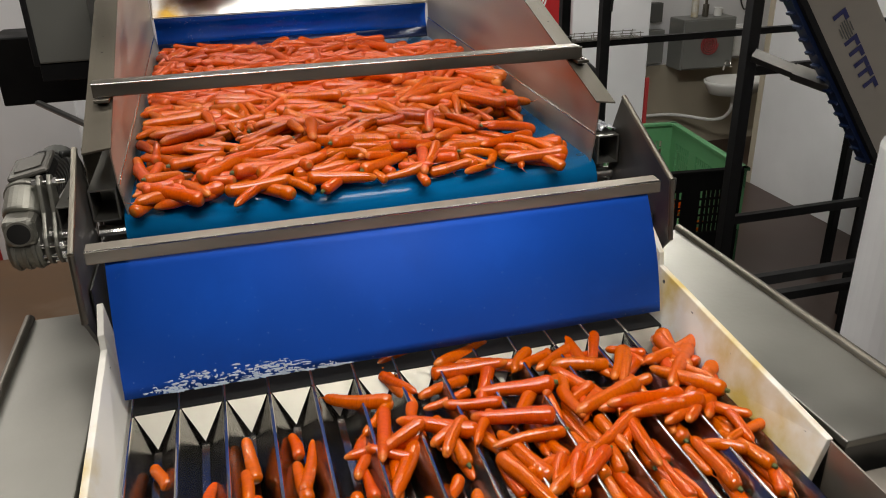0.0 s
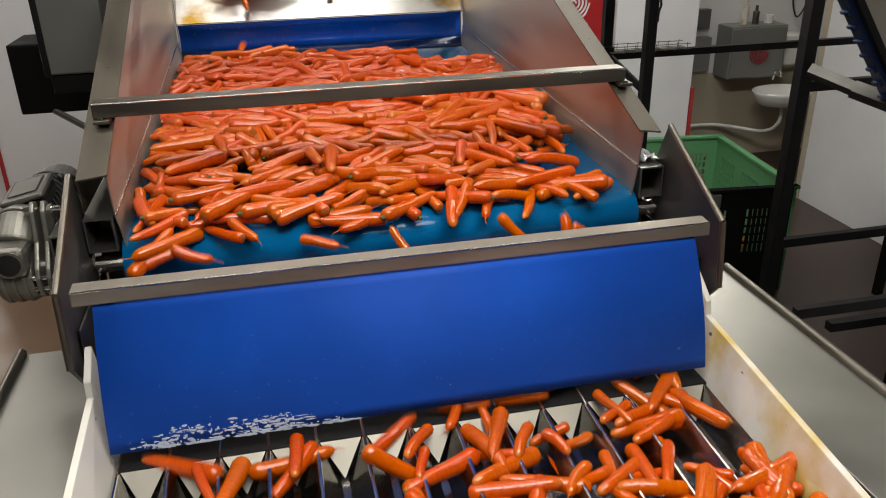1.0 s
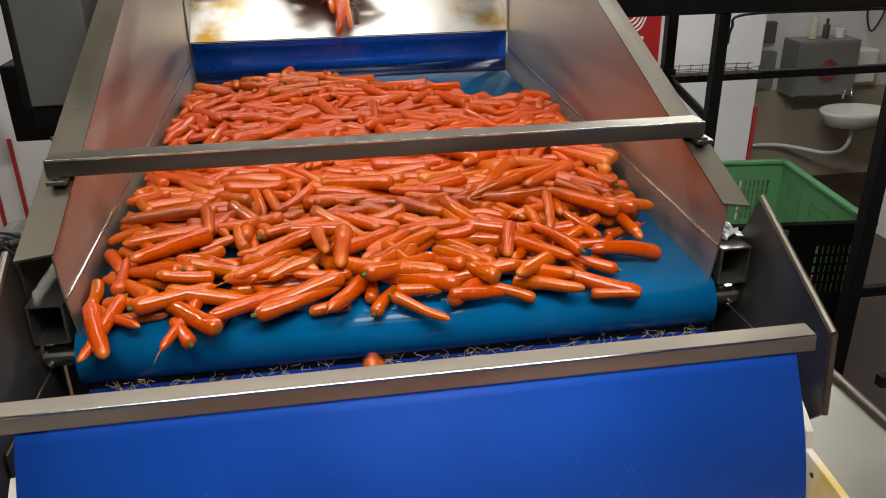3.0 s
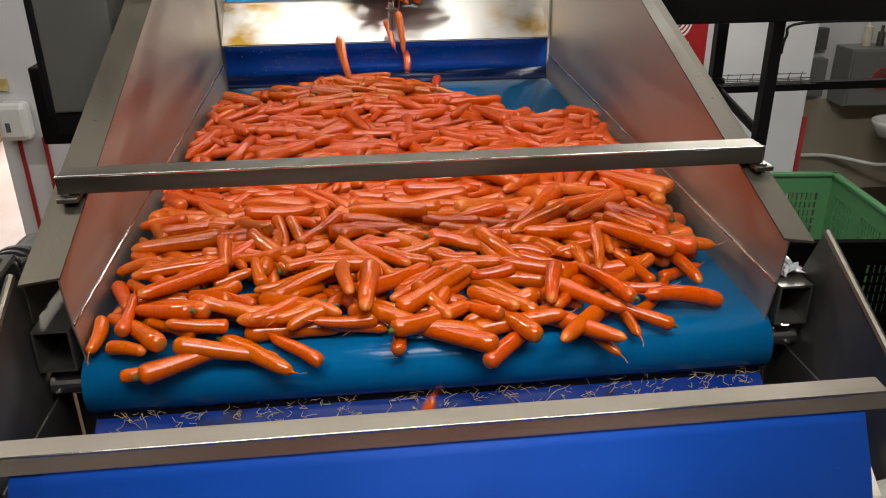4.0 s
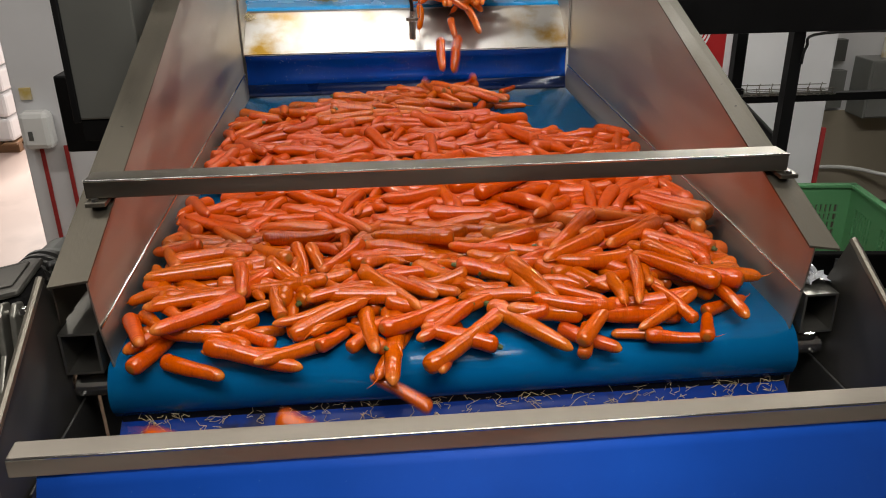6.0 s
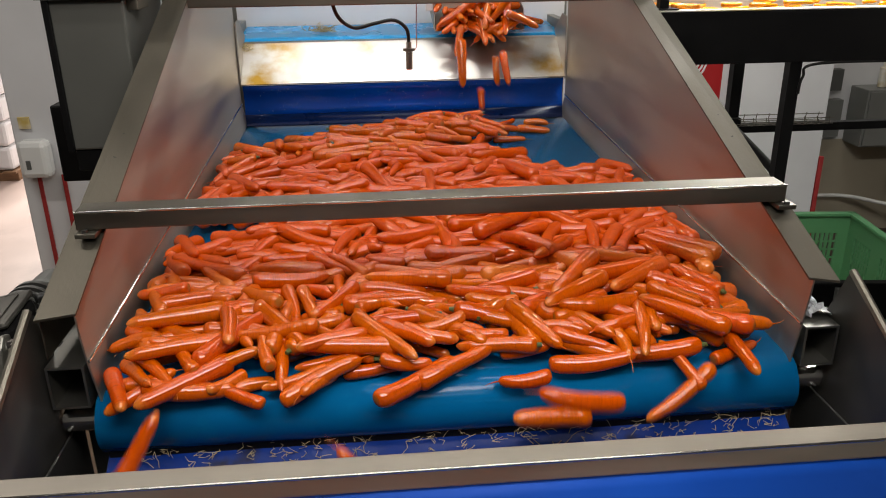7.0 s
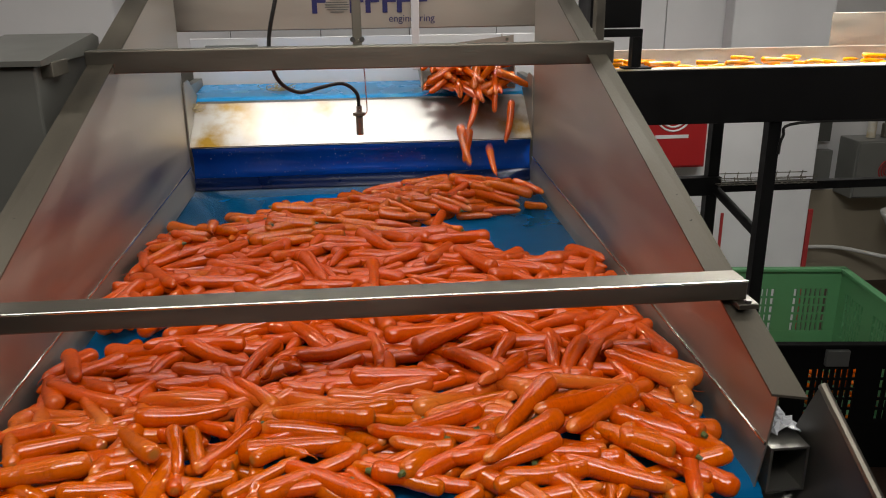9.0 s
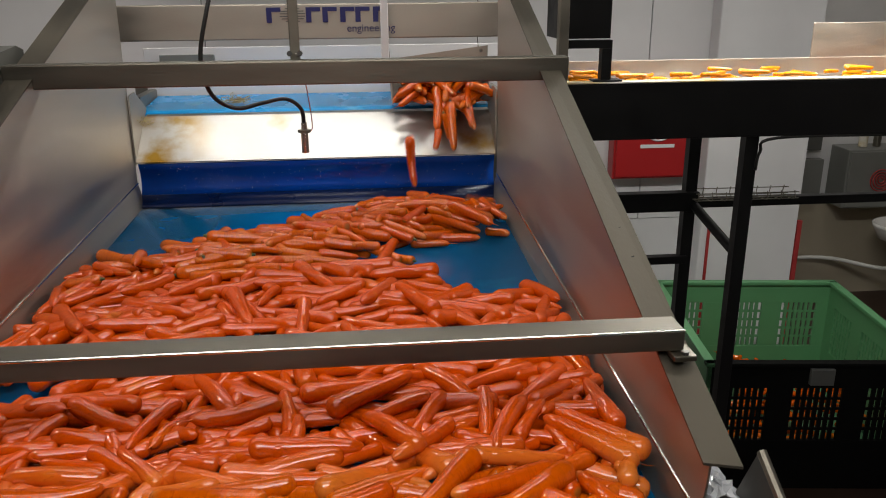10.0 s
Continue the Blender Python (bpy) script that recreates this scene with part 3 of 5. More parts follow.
for k in range(9):
    a = math.radians(90 + 180 * k / 8)
    prof.append((1.965 + 0.035 * math.cos(a), 1.372 + 0.035 * math.sin(a)))
sheet(bm, [(2.20, 1.425)] + prof + [(2.20, 1.335)], -0.62, 0.62, 0.004)
part("belt", bm, BELT_LIGHT, ub, "light blue belt")
boxed("backing_sheet", (-0.66, 2.215, 1.33), (0.70, 2.225, 1.60), WHITE, ub, "white backing sheet")
beam = boxed("beam", (-0.72, 1.945, 1.640), (0.72, 1.975, 1.757), STEEL, ub, "brushed steel beam with a navy logo", bevel=0.004)
boxed("control_panel", (-0.60, 2.20, 1.53), (-0.40, 2.214, 1.575), GREY_LIGHT, ub)
for sgn in (-1, 1):
    boxed("leg", (sgn * 0.70 - 0.03, 2.3, FLOOR), (sgn * 0.70 + 0.03, 2.36, 1.50), STEEL_DULL, ub)
    boxed("side_rail", (sgn * 0.64 - 0.015, 1.98, 1.33), (sgn * 0.64 + 0.015, 2.21, 1.45), STEEL_DULL, ub)


def logo(parent, m, w, h):
    """The maker's mark as plain shapes: six navy blocks, a grey disc and a thin bar."""
    gaps = (0.0, 0.31, 0.44, 0.58, 0.70, 0.84)
    for g in gaps:
        bm = bmesh.new()
        prism(bm, [(g * w, 0), (g * w + 0.042 * w, 0), (g * w + 0.042 * w, h), (g * w, h)], "y", -0.002, 0.0)
        prism(bm, [(g * w + 0.0422 * w, 0.72 * h), (g * w + 0.115 * w, 0.72 * h), (g * w + 0.115 * w, h), (g * w + 0.0422 * w, h)], "y", -0.002, 0.0)
        bm.transform(m)
        part("logo_block", bm, NAVY, parent)
    for k in range(6):
        z = h * (k + 0.5) / 6
        half = 0.10 * w * math.sqrt(max(0.05, 1 - ((k - 2.5) / 3) ** 2))
        bm = block(bmesh.new(), (0.205 * w - half, -0.002, z - 0.03 * h), (0.205 * w + half, 0, z + 0.03 * h))
        bm.transform(m)
        part("logo_stripe", bm, GREY_BOX, parent)


logo(beam, pose(-0.165, 1.943, 1.696), 0.43, 0.050)
font = bpy.data.curves.new("lettering", "FONT")
font.body, font.size, font.extrude = "engineering", 0.036, 0.0006
word = new("lettering", font)
font.materials.append(NAVY)
word.parent = beam
word.matrix_local = pose(0.105, 1.9425, 1.664, 90, 0, 0)

sensor = thing("level_sensor", "chrome level sensor hung from a bracket with black cable", "sensor")
rodded("barrel", (-0.006, 1.28, 1.378), (-0.006, 1.28, 1.432), 0.0105, CHROME, sensor, sides=20, bevel=0.002)
rodded("nut", (-0.006, 1.28, 1.434), (-0.006, 1.28, 1.442), 0.018, STEEL_BAR, sensor, sides=6)
rodded("neck", (-0.006, 1.28, 1.442), (-0.006, 1.28, 1.462), 0.008, CHROME, sensor, sides=14)
tube("cable", [(-0.006, 1.28, 1.46), (-0.012, 1.28, 1.50), (-0.05, 1.27, 1.527), (-0.11, 1.25, 1.52), (-0.17, 1.20, 1.515), (-0.215, 1.13, 1.56), (-0.225, 1.09, 1.65), (-0.20, 1.09, 1.76), (-0.16, 1.12, 1.90)], 0.0055, RUBBER, sensor, "black cable")
tube("hanger_wire", [(0.002, 1.075, 1.66), (0.012, 1.15, 1.60), (0.016, 1.25, 1.50), (0.016, 1.27, 1.445), (0.0, 1.28, 1.438)], 0.0016, CHROME, sensor)
boxed("bracket", (-0.012, 1.086, 1.60), (0.012, 1.09, 1.85), STEEL_BAR, sensor)
rodded("bolt", (-0.012, 1.07, 1.66), (-0.012, 1.085, 1.66), 0.007, CHROME, sensor, sides=6)
rodded("bolt", (0.012, 1.07, 1.66), (0.012, 1.085, 1.66), 0.007, CHROME, sensor, sides=6)

# a tuft of leaf stalks and roots lies on the upper belt
rng = random.Random(61)
bm = bmesh.new()
for k in range(46):
    p = Vector((-0.30 + rng.gauss(0, 0.022), 2.03 + rng.gauss(0, 0.012), 1.418 + 0.006 * rng.random()))
    for j in range(3):
        q = p + Vector((rng.uniform(-0.022, 0.022), rng.uniform(-0.012, 0.012), rng.uniform(-0.002, 0.012)))
        rod(bm, p, q, 0.0011, 5)
        p = q
tagged(part("stalk_tuft", bm, STRAW), "tuft of pale stalks lying on the upper belt", "plant debris", kind="stuff")
bm = bmesh.new()
for k in range(26):
    p = Vector((-0.578 + rng.gauss(0, 0.006), 1.85 + rng.gauss(0, 0.022), 1.375 + 0.014 * rng.random()))
    for j in range(3):
        q = p + Vector((rng.uniform(-0.010, 0.014), rng.uniform(-0.014, 0.014), rng.uniform(-0.004, 0.010)))
        rod(bm, p, q, 0.0009, 5)
        p = q
tagged(part("stalk_tuft", bm, STRAW), "tuft of pale stalks caught in the chute corner", "plant debris", kind="stuff")

# the traversing spreader chute
spreader = thing("spreader_chute", "traversing steel spreader chute pouring carrots", "chute")
bm = bmesh.new()
sheet(bm, [(1.872, 1.430), (2.10, 1.50), (2.18, 1.51)], 0.02, 0.36, -0.004)
part("chute_floor", bm, STEEL, spreader)
for x in (0.02, 0.36):
    bm = bmesh.new()
    prism(bm, [(1.872, 1.43), (1.88, 1.50), (2.18, 1.60), (2.18, 1.51)], "x", x - 0.002, x + 0.002)
    part("chute_side", bm, STEEL, spreader)
bm = bmesh.new()
prism(bm, [(0.0, 1.50), (0.02, 1.575), (0.355, 1.615), (0.355, 1.555), (0.10, 1.51)], "y", 1.885, 1.888)
part("back_plate", bm, STEEL, spreader, "steel plate reflecting the carrots")
rodded("bolt", (0.33, 1.884, 1.60), (0.33, 1.879, 1.60), 0.006, CHROME, spreader, sides=8)
boxed("hanger", (-0.012, 1.87, 1.50), (0.014, 1.90, 1.95), WHITE, spreader, "white hanger post", bevel=0.003)

# ---- vibrating tray below the flap ----
TRAY_TOP, TRAY_FALL = 0.757, 0.045


def tray_z(y):
    return TRAY_TOP - TRAY_FALL * (-0.43 - y)


tray = thing("vibrating_tray", "vibrating tray with polished steel vee channels", "vibrating tray")
N_CH, PITCH, X0 = 13, 0.0935, -0.608
Y_BACK, Y_END = -0.34, -2.45
for k in range(N_CH):
    x = X0 + PITCH * k
    bm = bmesh.new()
    prof = [(0.004, 0.0), (PITCH * 0.42, -0.056), (PITCH * 0.58, -0.056), (PITCH - 0.004, 0.0)]
    a = [bm.verts.new((x + p, Y_BACK, tray_z(Y_BACK) + q)) for p, q in prof]
    b = [bm.verts.new((x + p, Y_END, tray_z(Y_END) + q)) for p, q in prof]
    for i in range(3):
        bm.faces.new([a[i], a[i + 1], b[i + 1], b[i]])
    bmesh.ops.solidify(bm, geom=bm.faces[:], thickness=0.002)
    ch = part("channel", bm, TRAY_STEEL, tray)
    rodded("ridge", (x, Y_BACK, tray_z(Y_BACK)), (x, Y_END, tray_z(Y_END)), 0.0042, TRAY_STEEL, ch, sides=8)
    bm = bmesh.new()
    tri = [(x + 0.006, -0.425, tray_z(-0.43) - 0.001), (x + PITCH - 0.006, -0.425, tray_z(-0.43) - 0.001), (x + PITCH * 0.5, -0.478, tray_z(-0.478) - 0.052)]
    v = [bm.verts.new(t) for t in tri]
    bm.faces.new(v)
    bmesh.ops.solidify(bm, geom=bm.faces[:], thickness=0.002)
    part("end_plate", bm, END_STEEL, ch, "triangular channel end, lightened as if reflecting")
boxed("back_sill", (-0.61, -0.424, 0.70), (0.61, -0.335, 0.759), BLACK, tray, "black sill under the flap")
boxed("under_frame", (-0.62, -2.4, 0.50), (0.62, -0.30, 0.56), STEEL_DARK, tray)
for sgn in (-1, 1):
    bm = bmesh.new()
    pts = [(-0.27, 0.95), (-0.33, 0.905), (-0.335, 0.872), (-0.95, 0.80), (-0.95, 0.62), (-0.30, 0.66)]
    lean = [(0.642 - 0.30 * max(0, 0.80 - z)) for y, z in pts]
    a = [bm.verts.new((sgn * lx, y, z)) for (y, z), lx in zip(pts, lean)]
    b = [bm.verts.new((sgn * (lx + 0.014), y, z)) for (y, z), lx in zip(pts, lean)]
    bm.faces.new(a)
    bm.faces.new(b[::-1])
    for i in range(6):
        bm.faces.new([a[i], a[(i + 1) % 6], b[(i + 1) % 6], b[i]])
    skirt = part("side_skirt", bm, WHITE_PLASTIC, tray, "stained white plastic side skirt", 0.002)
    for y, z in ((-0.37, 0.85), (-0.50, 0.83), (-0.655, 0.81), (-0.90, 0.785)):
        rodded("screw", (sgn * 0.637, y, z - 0.005), (sgn * 0.644, y, z - 0.005), 0.005, STEEL_DARK, skirt, sides=8)
    bm = bmesh.new()
    prism(bm, [(-0.955, 0.80), (-2.4, 0.70), (-2.4, 0.55), (-0.955, 0.62)], "x", min(sgn * 0.645, sgn * 0.649), max(sgn * 0.645, sgn * 0.649))
    part("side_plate", bm, STEEL, tray)
    cov = thing("side_cover", "grey steel machine cover beside the tray", "cover", "tray side covers")
    x0, x1 = sorted((sgn * 0.672, sgn * (0.895 if sgn > 0 else 0.86)))
    boxed("top_plate", (x0, -0.965, 0.783), (x1, 0.0, 0.80), STEEL_DULL, cov, bevel=0.003)
    rodded("edge_tube", (sgn * (0.90 if sgn > 0 else 0.865), -0.965, 0.805), (sgn * (0.90 if sgn > 0 else 0.865), 0.0, 0.805), 0.011, STEEL_BAR, cov)
    boxed("side_wall", (x0 + 0.01, -0.955, FLOOR), (x1 - 0.01, -0.01, 0.782), STEEL_DARK, cov)
    cov2 = thing("side_cover", "bright steel machine cover beside the tray end", "cover", "tray side covers")
    boxed("top_plate", (x0, -2.4, 0.72), (x1, -0.98, 0.735), STEEL, cov2, bevel=0.003)
    boxed("side_wall", (x0 + 0.01, -2.39, FLOOR), (x1 - 0.01, -0.99, 0.719), STEEL_DARK, cov2)

# ---- drive motor ----
motor = thing("gear_motor", "cast aluminium gear motor with a dark terminal box", "motor", place=(0.012, 0, 0.010))
rodded("gear_case", (-0.878, 0.015, 0.982), (-0.800, 0.015, 0.982), 0.057, MOTOR, motor, sides=28, bevel=0.010)
for k in range(3):
    rodded("case_rib", (-0.868 + 0.022 * k, 0.015, 0.982), (-0.858 + 0.022 * k, 0.015, 0.982), 0.0605, MOTOR, motor, sides=28, bevel=0.002)
hub = boxed("hub", (-0.873, -0.052, 1.000), (-0.803, 0.05, 1.068), MOTOR, motor, bevel=0.014)
rodded("bore", (-0.838, -0.0535, 1.034), (-0.838, -0.02, 1.034), 0.0245, RUBBER, hub, "dark open bore", sides=24)
rodded("bore_lip", (-0.838, -0.0525, 1.034), (-0.838, -0.04, 1.034), 0.030, MOTOR, hub, sides=24)
rodded("neck", (-0.838, 0.02, 1.045), (-0.832, 0.075, 1.085), 0.046, MOTOR, motor, sides=24, bevel=0.006)
rodded("neck_ring", (-0.832, 0.070, 1.072), (-0.830, 0.088, 1.078), 0.054, MOTOR, motor, sides=28, bevel=0.003)
rodded("motor_body", (-0.830, 0.088, 1.075), (-0.815, 0.34, 1.06), 0.046, STEEL_DARK, motor, sides=24)
for k in range(9):
    y = 0.11 + 0.022 * k
    rodded("cooling_fin", (-0.829 + 0.0013 * k, y, 1.075), (-0.829 + 0.0013 * k, y + 0.010, 1.075), 0.054, STEEL_DARK, motor, sides=24)
rodded("fan_cowl", (-0.815, 0.325, 1.06), (-0.812, 0.40, 1.06), 0.055, GREY_BOX, motor, sides=24, bevel=0.010)
bm = block(bmesh.new(), (-0.055, -0.075, -0.020), (0.055, 0.075, 0.014), pose(-0.815, 0.130, 1.118, 4, -12, 0) @ Matrix.Diagonal((0.8, 0.8, 0.9, 1)))
box = part("terminal_box", bm, BLACK, motor, "dark terminal box with a lid", 0.010)
bm = block(bmesh.new(), (-0.060, -0.080, 0.0145), (0.060, 0.080, 0.030), pose(-0.815, 0.130, 1.118, 4, -12, 0) @ Matrix.Diagonal((0.8, 0.8, 0.9, 1)))
part("lid", bm, STEEL_WING, box, bevel=0.007)
bm = block(bmesh.new(), (-0.040, -0.055, 0.0302), (0.040, 0.055, 0.034), pose(-0.815, 0.130, 1.118, 4, -12, 0) @ Matrix.Diagonal((0.8, 0.8, 0.9, 1)))
part("lid_panel", bm, STEEL_WING, box, bevel=0.003)
# two coupled flange plates with their lugs
for x in (-0.794, -0.772):
    outline = [(0.015 + 0.066 * math.cos(math.radians(a)), 0.985 + 0.055 * math.sin(math.radians(a))) for a in range(150, 391, 20)]
    outline += [(0.062, 1.10), (0.052, 1.135), (0.030, 1.142), (0.012, 1.125), (-0.002, 1.06)]
    part("flange_plate", prism(bmesh.new(), outline, "x", x, x + 0.010), MOTOR, motor, bevel=0.003)
for k in range(7):
    a = math.radians(170 + 33 * k)
    y, z = 0.015 + 0.056 * math.cos(a), 0.985 + 0.046 * math.sin(a)
    bolt = rodded("bolt", (-0.802, y, z), (-0.742, y, z), 0.0052, CHROME, motor, sides=10)
    rodded("nut", (-0.761, y, z), (-0.752, y, z), 0.0095, CHROME, bolt, sides=6)
bolt = rodded("bolt", (-0.81, 0.034, 1.122), (-0.735, 0.034, 1.122), 0.0055, CHROME, motor, sides=10)
rodded("nut", (-0.761, 0.034, 1.122), (-0.752, 0.034, 1.122), 0.0105, CHROME, bolt, sides=6)
rodded("nut", (-0.806, 0.034, 1.122), (-0.796, 0.034, 1.122), 0.0105, CHROME, bolt, sides=6)
rodded("drive_shaft", (-0.80, 0.0, 1.003), (-0.682, 0.0, 1.003), 0.015, CHROME, motor)
# hollow mounting tube with two slots
bm = bmesh.new()
for lo, hi in (((-0.757, -0.02, 1.072), (-0.684, 0.26, 1.076)), ((-0.757, -0.02, 1.018), (-0.684, 0.26, 1.022)), ((-0.757, -0.02, 1.022), (-0.753, 0.26, 1.072)), ((-0.688, -0.02, 1.022), (-0.684, 0.26, 1.072))):
    block(bm, lo, hi)
mount = part("mounting_tube", bm, STEEL_DULL, motor, "open square mounting tube")
for y in (0.03, 0.11):
    boxed("slot", (-0.738, y, 1.0762), (-0.712, y + 0.018, 1.0772), BLACK, mount, bevel=0)
tube("cable", [(-0.757, 0.16, 1.15), (-0.735, 0.18, 1.14), (-0.722, 0.20, 1.08), (-0.72, 0.3, 0.9), (-0.74, 0.35, 0.6)], 0.009, RUBBER, motor)

# ---- switch cabinet beside the panel ----
cab = thing("switch_cabinet", "dark grey enamelled switch cabinet on brackets", "cabinet")
boxed("body", (-0.892, 0.85, 1.262), (-0.712, 1.22, 1.628), GREY_MID, cab, bevel=0.006)
boxed("front_frame", (-0.899, 0.838, 1.258), (-0.882, 0.849, 1.632), BLACK, cab, "dark front edge seal", bevel=0.003)
bm = bmesh.new()
prism(bm, [(0.83, 1.630), (1.24, 1.630), (1.24, 1.668), (1.20, 1.68), (0.83, 1.642)], "x", -0.91, -0.690)
part("lid", bm, GREY_MID, cab, "grey sloping lid")
boxed("latch", (-0.725, 0.88, 1.60), (-0.686, 0.98, 1.634), STEEL_BAR, cab, "steel latch")
boxed("cable_tray", (-0.888, 0.86, 1.205), (-0.70, 1.20, 1.260), BLACK, cab, "black cable tray under the body")
boxed("lower_box", (-1.165, 1.45, 1.01), (-0.72, 1.70, 1.265), BLACK, cab, "black box behind the cabinet", bevel=0.006)
boxed("box_bracket", (-0.75, 1.151, 1.14), (-0.72, 1.45, 1.18), STEEL_DARK, cab)
rodded("strut", (-1.05, 1.46, 1.015), (-0.70, 1.05, 0.93), 0.012, STEEL_DARK, cab, "diagonal strut", sides=8)
boxed("post", (-0.76, 1.10, FLOOR), (-0.71, 1.15, 1.30), STEEL_DARK, cab)

# ---- right side: frame, sorting trough, crate, wash corner ----
rack = thing("support_frame", "black painted steel support frame", "frame")
for x, y, z, w in ((1.575, 1.90, 1.28, 0.05), (1.53, 2.30, 1.28, 0.05), (2.31, 1.70, 2.6, 0.065), (3.25, 1.70, 0.92, 0.05), (3.6, 2.28, 0.94, 0.05), (2.78, 1.05, 0.42, 0.07)):
    boxed("post", (x - w / 2, y - w / 2, FLOOR), (x + w / 2, y + w / 2, z), BLACK, rack, bevel=0.003)
for a, b in (((1.12, 2.255, 0.885), (1.56, 2.305, 0.968)), ((1.56, 2.26, 0.897), (4.19, 2.30, 0.935)), ((1.12, 2.26, 0.645), (1.53, 2.30, 0.68)), ((2.34, 1.68, -0.05), (3.6, 1.72, 0.0)), ((2.34, 1.2, -0.30), (3.6, 1.25, -0.25)), ((1.95, 0.98, -0.05), (3.2, 1.02, 0.0)), ((2.34, 1.68, 0.80), (3.3, 1.72, 0.85))):
    boxed("rail", a, b, BLACK, rack, bevel=0.003)
rodded("brace", (1.54, 2.26, 0.91), (1.585, 1.92, 0.80), 0.020, BLACK, rack)

basket = thing("wire_tray", "small galvanised wire cable tray on the rail", "wire tray")
for k in range(4):
    tube("wire", [(1.52, 2.20 + 0.03 * k, 0.945), (1.75, 2.20 + 0.03 * k, 0.945), (1.97, 2.20 + 0.03 * k, 0.945)], 0.0022, STEEL_BAR, basket)
tube("wire", [(1.52, 2.20, 0.975), (1.97, 2.20, 0.972)], 0.0022, STEEL_BAR, basket)
tube("wire", [(1.52, 2.29, 0.975), (1.97, 2.29, 0.972)], 0.0022, STEEL_BAR, basket)
for k in range(8):
    x = 1.53 + 0.06 * k
    tube("wire", [(x, 2.20, 0.98), (x, 2.20, 0.943), (x, 2.29, 0.943), (x, 2.29, 0.98)], 0.0020, STEEL_BAR, basket)

trough = thing("sorting_trough", "bright steel sorting trough on a deep black beam", "trough")
boxed("beam", (0.845, 1.85, 1.279), (4.18, 1.90, 1.479), BLACK, trough, "deep black beam", bevel=0.003)
boxed("front_rim", (0.845, 1.848, 1.480), (4.18, 1.905, 1.486), WHITE_PLASTIC, trough)
boxed("floor_plate", (0.845, 1.905, 1.440), (4.18, 2.20, 1.452), STEEL, trough)
boxed("back_wall", (0.845, 2.20, 1.440), (4.18, 2.205, 1.527), STEEL, trough)
boxed("guard_plate", (1.94, 2.207, 1.50), (3.1, 2.211, 1.66), STEEL, trough, "tall steel guard plate")
bm = bmesh.new()
block(bm, (0.985, 1.86, 1.486), (1.02, 1.90, 1.60))
block(bm, (0.86, 1.86, 1.601), (1.02, 1.90, 1.628))
part("bracket", bm, BLACK, trough, "black angled bracket")
boxed("bracket_foot", (0.955, 1.85, 1.487), (1.06, 1.91, 1.493), BLACK, trough)
boxed("motor_box", (0.84, 1.92, 1.63), (1.03, 2.1, 1.86), BLACK, trough, "black drive box")
boxed("upright", (0.77, 1.60, 1.40), (0.80, 1.64, 2.1), STEEL_BAR, trough)
tube("cable", [(1.595, 1.87, 1.15), (1.60, 1.86, 1.22), (1.66, 1.855, 1.272), (2.2, 1.86, 1.272), (3.0, 1.86, 1.270)], 0.006, RUBBER, trough)


def crate():
    c = thing("slatted_crate", "green slatted plastic crate with a black front panel", "crate")
    c.matrix_world = pose(1.865, 2.64, FLOOR, 0, 0, -6.5)
    w, d, h = 1.16, 1.17, 0.75
    bm = bmesh.new()
    block(bm, (-0.010, 0.003, 0.30), (0.010, 0.017, h - 0.14))
    slim = bpy.data.meshes.new("slat")
    bm.to_mesh(slim)
    bm.free()

    def wall(name, length, mat, m, label=""):
        # a solid lower panel; the upper part is stiles, slats, rungs and a rim
        n = 36
        step = length / n
        p = part(name, block(bmesh.new(), (0, 0, 0), (length, 0.02, 0.30), m), mat, c, label, 0.002)
        part("top_band", block(bmesh.new(), (0, 0, h - 0.14), (length, 0.02, h - 0.016), m), mat, p)
        part("rim", block(bmesh.new(), (-0.015, -0.015, h - 0.015), (length + 0.015, 0.035, h + 0.008), m), mat, p, bevel=0.004)
        for a, b in ((0, 3), (10, 14), (22, 26), (33, 36)):
            part("stile", block(bmesh.new(), (a * step, 0.0005, 0.3005), (b * step, 0.0195, h - 0.1405), m), mat, p)
        me = slim.copy()
        me.materials.clear()
        me.materials.append(mat)
        for k in [*range(4, 10), *range(15, 22), *range(27, 33)]:
            o = new("slat", me)
            o.parent = p
            o.matrix_local = m @ pose(k * step, 0, 0)
        for z in (0.36, 0.42, 0.48, 0.54):
            for a, b in ((3, 10), (14, 22), (26, 33)):
                part("rung", block(bmesh.new(), (a * step, 0.005, z), (b * step, 0.015, z + 0.014), m), mat, p)
        return p

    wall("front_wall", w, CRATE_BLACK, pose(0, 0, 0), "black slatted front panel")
    wall("back_wall", w, GREEN, pose(0, d, 0))
    wall("side_wall", d, GREEN, pose(0.02, 0.0, 0, 0, 0, 90))
    wall("side_wall", d, GREEN, pose(w, 0.0, 0, 0, 0, 90))
    boxed("base", (0.01, 0.01, 0.005), (w - 0.01, d - 0.01, 0.03), GREEN, c, bevel=0)
    boxed("latch", (0.52, -0.03, 0.64), (0.64, -0.002, 0.73), GREY_BOX, c, "grey latch")
    return c


crate()

fire = thing("fire_hose_cabinet", "red enamelled fire hose cabinet with a white spiral", "fire cabinet")
boxed("body", (1.82, 4.31, 0.53), (2.38, 4.434, 1.14), RED, fire, bevel=0.008)
boxed("door", (1.835, 4.296, 0.545), (2.365, 4.309, 1.125), RED, fire, bevel=0.004)


